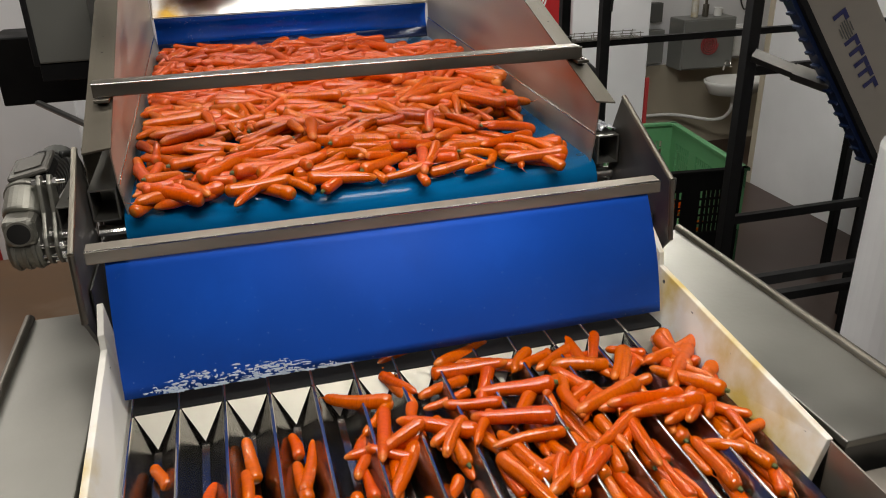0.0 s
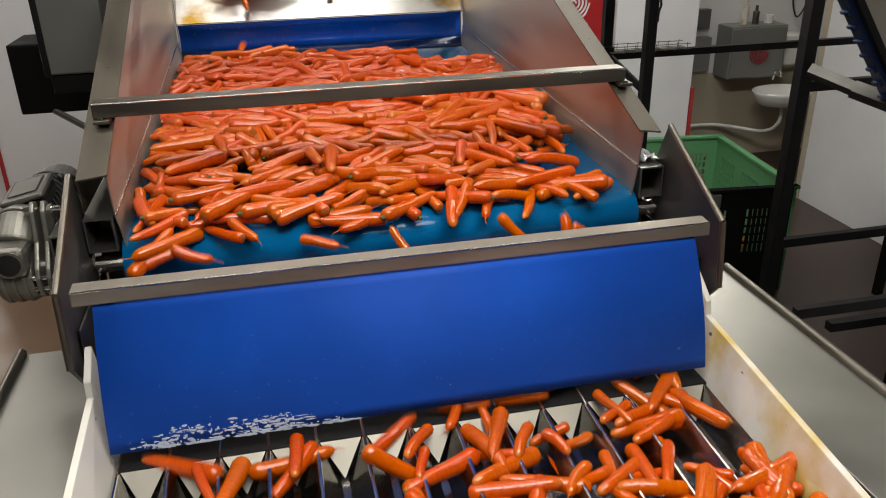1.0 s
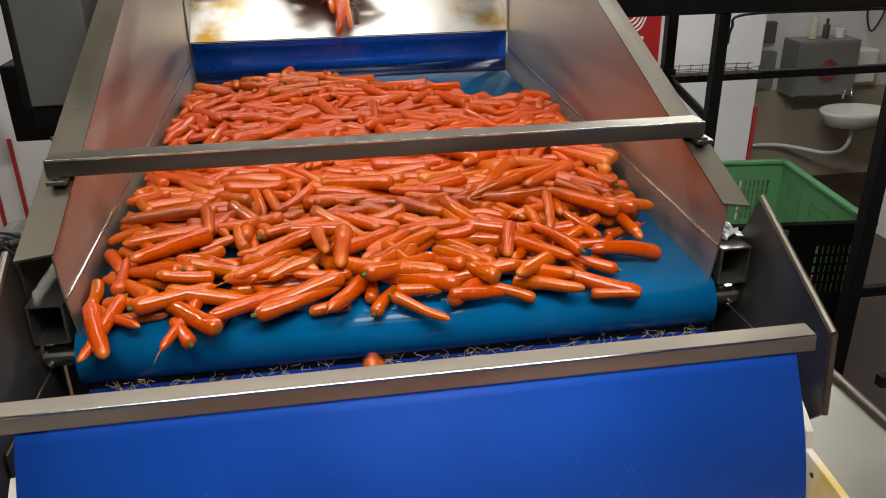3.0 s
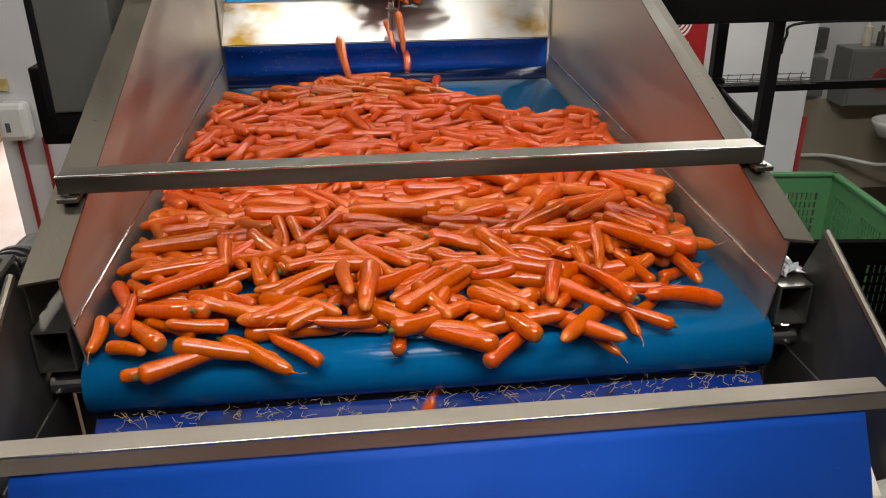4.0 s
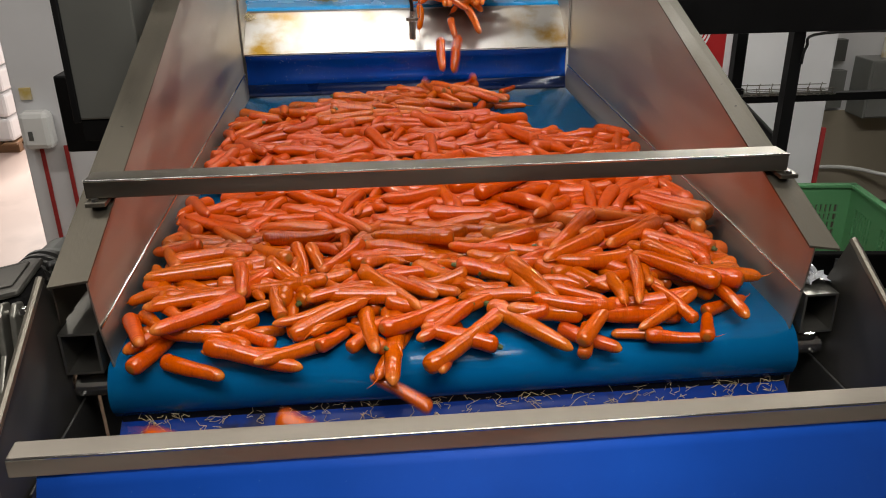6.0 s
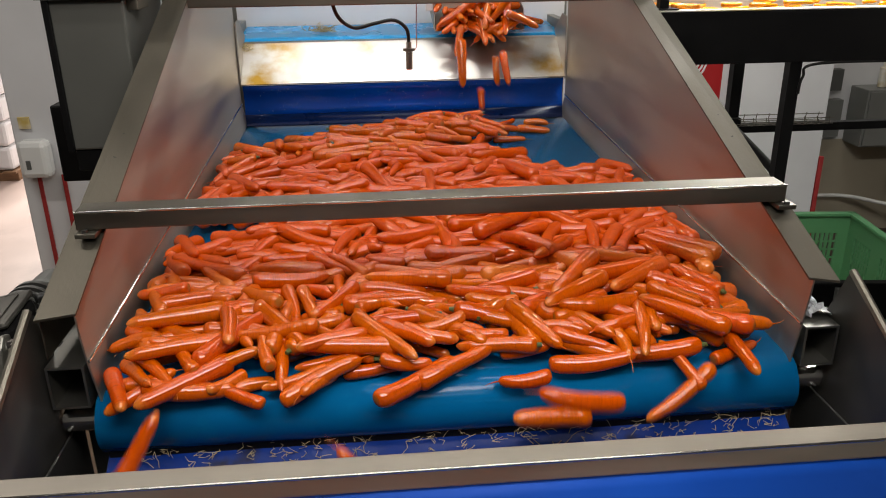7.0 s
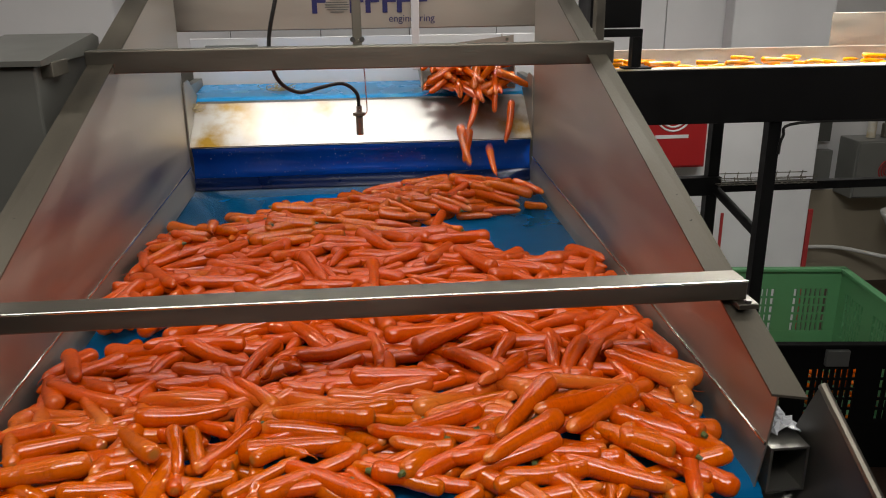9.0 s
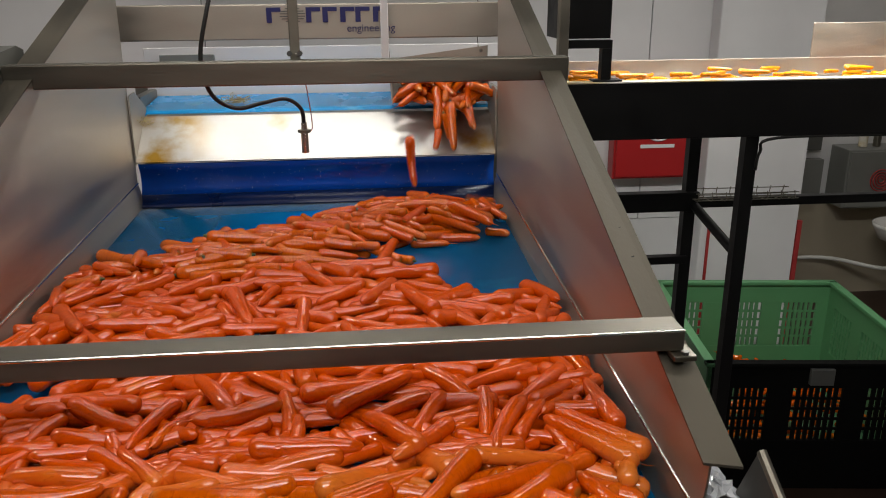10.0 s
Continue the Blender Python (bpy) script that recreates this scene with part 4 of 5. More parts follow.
def spiral(parent, cx, y, cz, r, turns, mat, label):
    pts = []
    for k in range(turns * 8 + 1):
        a = k * math.pi / 4
        rr = r * (0.12 + 0.88 * k / (turns * 8))
        pts.append((cx + rr * math.cos(a), y, cz + rr * math.sin(a)))
    tube("spiral_sign", pts, r * 0.055, mat, parent, label)


spiral(fire, 2.12, 4.292, 0.92, 0.13, 4, WHITE, "white hose spiral")
boxed("caption_bar", (2.0, 4.291, 0.745), (2.24, 4.2955, 0.77), WHITE, fire, "white caption bar")

wash = thing("wall_cabinet", "grey steel wall cabinet with a red spiral sticker", "cabinet")
boxed("body", (3.98, 5.02, 0.05), (4.56, 5.28, 0.535), GREY_LIGHT, wash, bevel=0.008)
boxed("door", (3.995, 5.005, 0.065), (4.545, 5.019, 0.52), GREY_LIGHT, wash, bevel=0.004)
spiral(wash, 4.27, 4.995, 0.29, 0.10, 4, RED_STRIP, "red spiral sticker")
for nx, r, h, mat in ((4.16, 0.035, 0.24, WHITE_PLASTIC), (4.28, 0.03, 0.17, STEEL_BAR)):
    bottle = thing("bottle", "small bottle standing on the wall cabinet", "bottle", "bottles on the cabinet")
    rodded("body", (nx, 5.14, 0.537), (nx, 5.14, 0.535 + h * 0.7), r, mat, bottle, sides=16, bevel=0.005)
    rodded("neck", (nx, 5.14, 0.535 + h * 0.7), (nx, 5.14, 0.535 + h), r * 0.45, mat, bottle, sides=12)
cup = thing("mug", "white ceramic mug on the wall cabinet", "mug")
rodded("body", (4.42, 5.14, 0.537), (4.42, 5.14, 0.615), 0.042, CERAMIC, cup, bevel=0.004)
boxed("handle", (4.46, 5.13, 0.555), (4.485, 5.15, 0.60), CERAMIC, cup, bevel=0.006)
meter = thing("meter_box", "small pale meter box on the wall", "meter box")
boxed("body", (3.70, 5.22, 0.10), (3.90, 5.299, 0.42), GREY_LIGHT, meter)
boxed("display", (3.72, 5.22, 0.50), (3.86, 5.299, 0.68), GREY_BOX, meter, "dark display unit")
sink = thing("wash_basin", "white ceramic wash basin on the wall", "basin")
bm = bmesh.new()
prof = [(0.02, 0.0), (0.20, 0.02), (0.245, 0.12), (0.25, 0.15), (0.235, 0.15), (0.18, 0.06), (0.02, 0.045)]
rings = []
for k in range(28):
    a = 2 * math.pi * k / 28
    rings.append([bm.verts.new((4.48 + 1.25 * r * math.cos(a), 4.82 + r * 0.9 * math.sin(a), -0.18 + z)) for r, z in prof])
for k in range(28):
    for i in range(6):
        bm.faces.new([rings[k][i], rings[(k + 1) % 28][i], rings[(k + 1) % 28][i + 1], rings[k][i + 1]])
part("bowl", bm, CERAMIC, sink, smooth=True)
tube("tap", [(4.48, 5.03, 0.02), (4.48, 5.0, 0.11), (4.47, 4.92, 0.12), (4.46, 4.88, 0.08)], 0.012, CHROME, sink, "chrome tap")
tube("drain_pipe", [(4.48, 4.82, -0.17), (4.48, 4.84, -0.36), (4.40, 4.98, -0.47), (4.0, 5.22, -0.44), (3.3, 5.25, -0.46)], 0.018, CERAMIC, sink, "white drain pipe")
towel = thing("towel_dispenser", "white towel dispenser above the basin", "dispenser")
boxed("housing", (4.62, 5.12, 0.12), (4.84, 5.28, 0.42), CERAMIC, towel, bevel=0.02)
hose = thing("wall_hose", "black coiled hose hanging on the wall", "hose")
tube("loop", [(4.78, 5.27, 1.05), (4.73, 5.26, 0.75), (4.80, 5.25, 0.56), (4.90, 5.26, 0.75), (4.87, 5.27, 1.05)], 0.008, RUBBER, hose)

inc = thing("inclined_elevator", "inclined steel elevator with a blue cleated belt", "conveyor")
M = pose(2.54, 1.30, 0.79, 0, -36, 0)
bm = block(bmesh.new(), (0.05, 0, -0.55), (0.36, 0.02, 1.3))
bm.transform(M)
plate = part("side_plate", bm, STEEL, inc, "steel side plate with a navy logo", 0.004)
bm = block(bmesh.new(), (0.0, 0.02, -0.52), (0.045, 0.09, 1.3))
bm.transform(M)
part("belt", bm, ELEVATOR_BELT, inc, "blue cleated belt")
for k in range(22):
    bm = block(bmesh.new(), (-0.015, 0.03, -0.50 + 0.08 * k), (-0.001, 0.085, -0.485 + 0.08 * k))
    bm.transform(M)
    part("cleat", bm, ELEVATOR_BELT, inc)
logo(plate, M @ pose(0.13, -0.001, 0.34, 0, 90, 0), 0.50, 0.075)
bm = block(bmesh.new(), (0.02, -0.012, -0.55), (0.05, 0.018, 1.3))
bm.transform(M)
part("edge_rail", bm, BLACK, inc)
rodded("clamp_tube", (2.31, 1.66, 0.915), (2.52, 1.42, 0.815), 0.036, STEEL_DARK, inc, "grey square clamp tube", sides=4)
rodded("clamp_head", (2.44, 1.50, 0.85), (2.56, 1.37, 0.80), 0.044, STEEL_DARK, inc, sides=4)
boxed("leg", (2.90, 1.32, FLOOR), (2.95, 1.37, 0.35), BLACK, inc)
tank = thing("white_tank", "tall white plastic tank at the frame", "tank")
rodded("shell", (2.62, 0.62, FLOOR), (2.62, 0.62, 0.70), 0.30, WHITE, tank, sides=40, bevel=0.03)
rodded("cap", (2.62, 0.62, 0.70), (2.62, 0.62, 0.76), 0.12, WHITE, tank, sides=30, bevel=0.01)

# ---- carrots ----
SEGS = 12
rng = random.Random(11)


def carrot_mesh(length, radius, bend, blunt, seed):
    """A curved, ringed, tapering root along y, the crown at +y."""
    r = random.Random(seed)
    bm = bmesh.new()
    rings = []
    ph = r.uniform(0, 6.28)
    for u in (0, 0.012, 0.035, 0.075, 0.12, 0.17, 0.22, 0.27, 0.32, 0.38, 0.44, 0.50, 0.56, 0.62, 0.68, 0.74, 0.80, 0.86, 0.91, 0.95, 0.98, 1.0):
        y = length * (0.5 - u)
        w = (1 - 0.24 * u ** 1.5) if blunt else (1 - 0.42 * u ** 1.25)
        if u < 0.1:
            w *= 0.26 if u == 0 else 0.58 if u < 0.02 else 0.82 if u < 0.05 else 0.96
        if u > 0.84:
            w *= math.sqrt(max(0.012, 1 - ((u - 0.84) / 0.162) ** 2))
        w *= 1 + 0.035 * math.sin(7 * u + ph) + 0.014 * math.sin(31 * u + 3 * ph) + r.uniform(-0.016, 0.016)
        x = bend * length * (math.sin(math.pi * u) - 0.63) + 0.0012 * math.sin(5 * u + ph)
        z = 0.0014 * math.sin(6 * u + 2 * ph)
        rings.append([bm.verts.new((x + radius * w * math.cos(2 * math.pi * k / SEGS), y, z + radius * w * math.sin(2 * math.pi * k / SEGS))) for k in range(SEGS)])
    if seed % 3 == 0:
        # thin root tail
        for back, w in ((0.004, 0.0012), (0.014, 0.0006), (0.024, 0.0004)):
            rings.append([bm.verts.new((x + 14 * back * back * math.cos(ph) + w * math.cos(2 * math.pi * k / SEGS), y - back, z + 14 * back * back * math.sin(ph) + w * math.sin(2 * math.pi * k / SEGS))) for k in range(SEGS)])
    for a, b in zip(rings, rings[1:]):
        for k in range(SEGS):
            bm.faces.new([a[k], b[k], b[(k + 1) % SEGS], a[(k + 1) % SEGS]])
    bm.faces.new(rings[0])
    bm.faces.new(rings[-1][::-1])
    bmesh.ops.recalc_face_normals(bm, faces=bm.faces)
    me = bpy.data.meshes.new("carrot")
    bm.to_mesh(me)
    bm.free()
    me.materials.append(CARROT)
    for p in me.polygons:
        p.use_smooth = True
    return me


KINDS = []
for k in range(22):
    L = rng.uniform(0.106, 0.174) if k % 4 else rng.uniform(0.075, 0.108)
    rad = rng.uniform(0.0140, 0.0186) * (0.5 + 0.5 * L / 0.15)
    KINDS.append((carrot_mesh(L, rad, rng.gauss(0, 0.010) if k % 6 else 0.034, k % 2 == 0, k), L, rad))
stub = bmesh.new()
rod(stub, (0, -0.004, 0), (0, 0.008, 0), 0.0058, 8, 0.0035)
STUB = bpy.data.meshes.new("crown")
stub.to_mesh(STUB)
stub.free()
STUB.materials.append(STEM)

LABELS = ("wet orange carrot lying in the heap on the belt", "wet orange carrot sliding down the tray channels", "orange carrot lying in the bright trough")


def carrot(kind, m, label, group, green):
    me, L, rad = KINDS[kind]
    ob = new("carrot", me)
    ob.matrix_world = m
    tagged(ob, label + (", green crown" if green else ""), "carrot", group)
    if green:
        c = new("crown", STUB)
        c.parent = ob
        c.location = (0, L * 0.5, 0)
        me_scale = rad / 0.016
        c.scale = (me_scale, 1, me_scale)
        c["label"] = "green carrot crown"
    return ob


class Heap:
    """A height field on which carrots come to rest, in the belt's own lengths."""

    def __init__(self, x0, x1, s0, s1, step=0.008):
        self.x0, self.s0, self.step = x0, s0, step
        self.h = np.zeros((int((x1 - x0) / step) + 1, int((s1 - s0) / step) + 1))
        self.top = np.full(self.h.shape, -1)

    def cells(self, x, s, yaw, L, rad):
        n = 9
        out = []
        c, d = math.cos(yaw), math.sin(yaw)
        for i in range(n):
            u = (i / (n - 1) - 0.5) * L * 0.94
            for v in (-0.75, 0.0, 0.75):
                px, ps = x - d * u + c * v * rad, s + c * u + d * v * rad
                a, b = int((px - self.x0) / self.step), int((ps - self.s0) / self.step)
                if 0 <= a < self.h.shape[0] and 0 <= b < self.h.shape[1]:
                    out.append((a, b, u, v))
        return out

    def drop(self, x, s, yaw, L, rad, who, sink=0.86):
        cs = self.cells(x, s, yaw, L, rad)
        if not cs:
            return None
        us = np.array([c[2] for c in cs])
        hs = np.array([self.h[c[0], c[1]] for c in cs])
        # rest on the highest support of each half
        front, back = hs[us < -0.01], hs[us > 0.01]
        zf = 0.6 * front.max() + 0.4 * front.mean() if len(front) else hs.max()
        zb = 0.6 * back.max() + 0.4 * back.mean() if len(back) else hs.max()
        tilt = max(-0.16, min(0.16, math.atan2(zb - zf, L * 0.55)))
        z = 0.5 * (zf + zb) * sink + rad
        for a, b, u, v in cs:
            t = z + math.tan(tilt) * u + rad * (0.95 if v == 0 else 0.62)
            if t > self.h[a, b]:
                self.h[a, b] = t
                self.top[a, b] = who
        return z, tilt


SPEED = 0.0505
SRC = [(-1, -0.46), (0, -0.45), (1, -0.33), (2.5, -0.165), (4.5, 0.06), (5.5, 0.13), (7.5, 0.33), (8.5, 0.36), (9, 0.42), (10, 0.457), (12, 0.47)]


def src(t):
    return float(np.interp(t, [a for a, _ in SRC], [b for _, b in SRC]))


heap = Heap(-0.6, 0.6, -0.3, 2.4)
rng = random.Random(23)
LAID = []


def settle(t, x, s, limit, spread=36):
    """Lays one carrot on the heap, unless it would lie too high there."""
    k = rng.randrange(len(KINDS))
    _, L, rad = KINDS[k]
    yaw = math.radians(90 + rng.gauss(0, spread)) * rng.choice((1, -1))
    room = 0.575 - abs(x)
    if abs(math.sin(yaw)) * L * 0.5 > room:
        yaw = math.asin(max(0.05, min(1, room / (L * 0.5)))) * rng.choice((1, -1)) + rng.choice((0, math.pi))
    cs = heap.cells(x, s, yaw, L, rad)
    if not cs or np.mean([heap.h[c[0], c[1]] for c in cs]) > limit:
        return
    rest = heap.drop(x, s, yaw, L, rad, len(LAID))
    LAID.append([t, k, x, s, yaw, rest[0], rest[1]])


def covered(x, s):
    """Where the heap lies on the belt at the start, in the belt's own lengths."""
    if s > 1.47 - 0.10 * x or (x > 0.30 and s > 1.28):
        return 0.0
    if (x < -0.36 and 0.82 + 0.2 * (x + 0.6) < s < 1.04) or (x < -0.20 and 0.95 < s < 1.03):
        return 0.0
    if x > 0.50 and s < 0.62:
        return 0.0
    if x > 0.36 and s < 0.08:
        return 0.8
    if x > 0.40 and s < 0.33:
        return 0.0
    if x > 0.28 and s < 0.28:
        return 0.25
    if s < 0.17 + 0.03 * math.sin(9 * x):
        return 0.75
    return 1.0


def fill(tries, limit, spread, start=-0.045):
    """Loose carrots wherever the heap is still low."""
    for k in range(tries):
        x, s = rng.uniform(-0.555, 0.555), rng.uniform(start, 1.66)
        c = covered(x, s)
        if c and rng.random() < c:
            settle(-1.0, x, s, limit if c > 0.5 else 0.6 * limit, spread)


fill(5000, 0.021, 34, 0.40)
fill(3000, 0.006, 38)
# carrots that lie in sight on the heap: place across, length along the belt, turn, size
FRONT_LEFT = [
    (-0.18, 0.36, -95, 0.17), (-0.50, 0.34, 41, 0.11), (-0.53, 0.33, 36, 0.11), (-0.23, 0.31, 118, 0.15), (-0.56, 0.31, 23, 0.12),
    (-0.40, 0.27, -113, 0.09), (-0.46, 0.24, -111, 0.15), (-0.24, 0.23, 59, 0.17), (-0.53, 0.23, -178, 0.11), (-0.36, 0.22, 75, 0.10),
    (-0.47, 0.22, -114, 0.12), (-0.28, 0.21, -55, 0.10), (-0.58, 0.21, 0, 0.09), (-0.24, 0.20, -62, 0.09), (-0.22, 0.19, -67, 0.09),
    (-0.41, 0.19, -87, 0.10), (-0.16, 0.18, -81, 0.11),
]
FRONT_RIGHT = [
    (0.33, 0.36, -12, 0.16), (0.07, 0.35, -102, 0.14), (0.22, 0.35, 66, 0.11), (0.29, 0.34, 4, 0.09), (0.49, 0.32, 11, 0.13),
    (0.20, 0.30, -96, 0.15), (0.11, 0.29, -94, 0.09), (0.37, 0.29, -58, 0.16), (-0.03, 0.28, -54, 0.13), (0.43, 0.26, 157, 0.09),
    (-0.00, 0.25, 122, 0.17), (0.37, 0.24, 82, 0.11), (0.23, 0.22, -28, 0.10), (0.00, 0.21, -28, 0.09), (0.10, 0.21, 39, 0.12),
    (0.13, 0.21, -129, 0.11), (0.45, 0.21, -89, 0.15), (0.07, 0.20, -138, 0.11), (0.33, 0.18, 15, 0.11),
]
SECOND_LEFT = [
    (-0.30, 0.61, 101, 0.15), (-0.54, 0.58, -95, 0.10), (-0.07, 0.57, -103, 0.17), (-0.35, 0.52, -143, 0.14), (-0.26, 0.51, 18, 0.10),
    (-0.21, 0.51, -40, 0.13), (-0.29, 0.51, 13, 0.11), (-0.13, 0.50, 132, 0.11), (-0.49, 0.47, -77, 0.19), (0.04, 0.44, -114, 0.16),
    (-0.10, 0.43, -82, 0.16), (-0.55, 0.41, -85, 0.09), (-0.48, 0.40, -82, 0.09), (-0.31, 0.40, -91, 0.16), (-0.02, 0.40, -78, 0.09),
]
SECOND_RIGHT = [
    (0.50, 0.67, -137, 0.19), (0.26, 0.57, -42, 0.19), (0.35, 0.57, -71, 0.19), (0.49, 0.53, -155, 0.14), (0.06, 0.52, -109, 0.13),
    (0.24, 0.48, -54, 0.17), (0.46, 0.47, -139, 0.11), (0.42, 0.45, 45, 0.11), (0.27, 0.43, -84, 0.15), (0.36, 0.40, -9, 0.10),
    (0.14, 0.39, 29, 0.15), (0.29, 0.38, -74, 0.09), (0.41, 0.38, -131, 0.17),
]
MIDDLE_LEFT = [
    (-0.35, 0.94, -84, 0.10), (-0.24, 0.92, -67, 0.10), (-0.47, 0.91, -6, 0.09), (-0.36, 0.86, -65, 0.13), (-0.11, 0.86, -143, 0.15),
    (-0.07, 0.86, 179, 0.09), (-0.30, 0.85, -95, 0.14), (-0.28, 0.81, 64, 0.15), (-0.37, 0.79, -35, 0.07), (-0.33, 0.77, -80, 0.10),
    (-0.17, 0.77, -23, 0.09), (-0.38, 0.74, -87, 0.09), (-0.32, 0.73, -72, 0.10), (-0.11, 0.71, -81, 0.09), (-0.29, 0.69, -101, 0.11),
    (-0.11, 0.68, -99, 0.08), (-0.22, 0.68, 61, 0.13), (-0.19, 0.67, -135, 0.11), (-0.31, 0.66, -92, 0.15),
]
MIDDLE_RIGHT = [
    (0.24, 0.90, -69, 0.11), (0.50, 0.87, 89, 0.12), (0.29, 0.87, -140, 0.15), (0.46, 0.85, -50, 0.14), (0.02, 0.80, -170, 0.12),
    (0.21, 0.80, -59, 0.12), (0.48, 0.79, -45, 0.11), (0.55, 0.78, -177, 0.17), (0.35, 0.77, -5, 0.14), (0.25, 0.77, -30, 0.14),
    (-0.04, 0.76, -59, 0.08), (0.04, 0.74, -178, 0.10), (0.42, 0.74, 144, 0.11), (0.38, 0.73, -27, 0.15), (0.12, 0.72, 39, 0.07),
    (0.02, 0.71, 172, 0.07), (-0.04, 0.70, -48, 0.09), (0.46, 0.69, 15, 0.08), (0.24, 0.68, -44, 0.14), (0.28, 0.64, -57, 0.11),
    (0.46, 0.62, -56, 0.09),
]
REAR = [
    (0.27, 1.42, 63, 0.14), (0.03, 1.39, 33, 0.20), (-0.41, 1.38, -41, 0.16), (-0.35, 1.37, -34, 0.15), (-0.24, 1.36, -36, 0.15),
    (-0.52, 1.34, -30, 0.17), (0.30, 1.32, 59, 0.13), (-0.07, 1.31, -16, 0.11), (0.09, 1.28, -55, 0.12), (0.18, 1.27, -27, 0.17),
    (0.26, 1.23, -153, 0.18), (-0.36, 1.22, -112, 0.09), (-0.47, 1.20, 31, 0.20), (-0.21, 1.16, -73, 0.14),
]
for x, s, yaw, size in REAR + MIDDLE_RIGHT + MIDDLE_LEFT + SECOND_RIGHT + SECOND_LEFT + FRONT_RIGHT + FRONT_LEFT:
    k = min(range(len(KINDS)), key=lambda i: abs(KINDS[i][1] - size))
    rest = heap.drop(x, s, math.radians(yaw), KINDS[k][1], KINDS[k][2], len(LAID), 0.84)
    LAID.append([-1.0, k, x, s, math.radians(yaw), rest[0], rest[1]])
fill(4000, 0.027, 42, 0.36)
fill(3000, 0.018, 42)
# a few lie clear on top of the others
for x, s, yaw, size in ((-0.12, 0.245, -4, 0.19), (-0.45, 0.31, -52, 0.18), (0.31, 0.235, -155, 0.16), (0.16, 0.83, 124, 0.18), (0.52, 0.68, -138, 0.18), (0.38, 0.63, 96, 0.16),
                        (-0.16, 0.27, 6, 0.14), (0.21, 0.23, -17, 0.12), (0.38, 0.54, -54, 0.18), (-0.39, 0.41, 11, 0.12), (0.19, 0.71, -142, 0.15), (-0.20, 0.79, -17, 0.16), (-0.06, 0.79, -67, 0.15)):
    k = min(range(len(KINDS)), key=lambda i: abs(KINDS[i][1] - size))
    rest = heap.drop(x, s, math.radians(yaw), KINDS[k][1], KINDS[k][2], len(LAID), 0.92)
    LAID.append([-1.0, k, x, s, math.radians(yaw), rest[0], rest[1]])
t = 0.0
while t < 10.5:
    t += rng.expovariate(26.0)
    x = src(t) + rng.gauss(0, 0.13)
    if abs(x) > 0.54:
        continue
    settle(t, x, 1.52 + SPEED * t + max(-0.20, min(0.14, rng.gauss(0, 0.085))), 0.052)
seen = np.bincount(heap.top[heap.top >= 0], minlength=len(LAID))

MOVING = []
buried = bmesh.new()
for i, (t0, k, x, s, yaw, z, tilt) in enumerate(LAID):
    me, L, rad = KINDS[k]
    spin = rng.uniform(0, 6.28)
    m = pose(0, 0, 0, 0, 0, math.degrees(yaw)) @ pose(0, 0, 0, math.degrees(tilt), 0, 0) @ pose(0, 0, 0, 0, math.degrees(spin), 0)
    if t0 < -0.4 and s > 0.62 and (seen[i] < 30 or s > 0.95):
        if seen[i] > 0 or z < 0.03:
            mm = Matrix.Translation((x, s, belt_z(s) + z)) @ m
            off = len(buried.verts)
            buried.from_mesh(me)
            buried.verts.ensure_lookup_table()
            bmesh.ops.transform(buried, matrix=mm, verts=buried.verts[off:])
        continue
    if seen[i] < 3 and t0 > 0:
        continue
    if seen[i] < 3 and (z > 0.03 or s > 0.1):
        continue
    ob = carrot(k, Matrix.Translation((x, s, belt_z(s) + z)) @ m, LABELS[0], "carrots on the belt", rng.random() < 0.3)
    MOVING.append((ob, t0, x, s, z, m, rad))
under = part("carrots", buried, CARROT, None, smooth=True)
tagged(under, "lower layer of wet orange carrots in the heap", "carrots", kind="stuff")

# carrots on the tray at the start
rng = random.Random(41)
TRAYED = []
theap = Heap(-0.62, 0.62, -1.6, 0.0)
for k in range(N_CH):
    for j in range(2):
        for c in range(rng.choice((2, 3)) if k > 4 else rng.choice((0, 1, 1))):
            y = -0.62 - 0.20 * j - 0.12 * rng.random() - (0.0 if k > 4 else 0.08)
            kind = rng.randrange(len(KINDS))
            x = X0 + PITCH * (k + 0.5) + rng.uniform(-0.018, 0.018)
            TRAYED.append((kind, x, y, math.radians(rng.gauss(0, 9) + rng.choice((0, 180))), 0.0))
for k in range(70):
    x = min(0.57, max(-0.12, rng.gauss(0.30, 0.22)))
    y = -0.43 - 0.42 * rng.random() * (1.0 if x > 0.1 else 0.6)
    TRAYED.append((rng.randrange(len(KINDS)), x, y, math.radians(rng.gauss(-40, 40)), 0.02))
# place across and along the tray, turn, size
TRAY_LOW = [
    (0.56, -0.93, 166, 0.10), (0.36, -0.91, -178, 0.08), (0.41, -0.90, -179, 0.12), (0.32, -0.88, 172, 0.08), (0.26, -0.86, -177, 0.11),
    (0.48, -0.86, -178, 0.15), (0.55, -0.85, -164, 0.14), (0.20, -0.83, 170, 0.12), (0.12, -0.81, -170, 0.09), (0.36, -0.80, 177, 0.10),
    (0.30, -0.79, 171, 0.12), (0.09, -0.79, -174, 0.10), (0.40, -0.79, 178, 0.07), (-0.02, -0.78, -26, 0.07), (0.25, -0.78, -165, 0.14),
    (0.58, -0.76, 37, 0.07), (-0.17, -0.76, 175, 0.09), (0.13, -0.75, -167, 0.18),
]
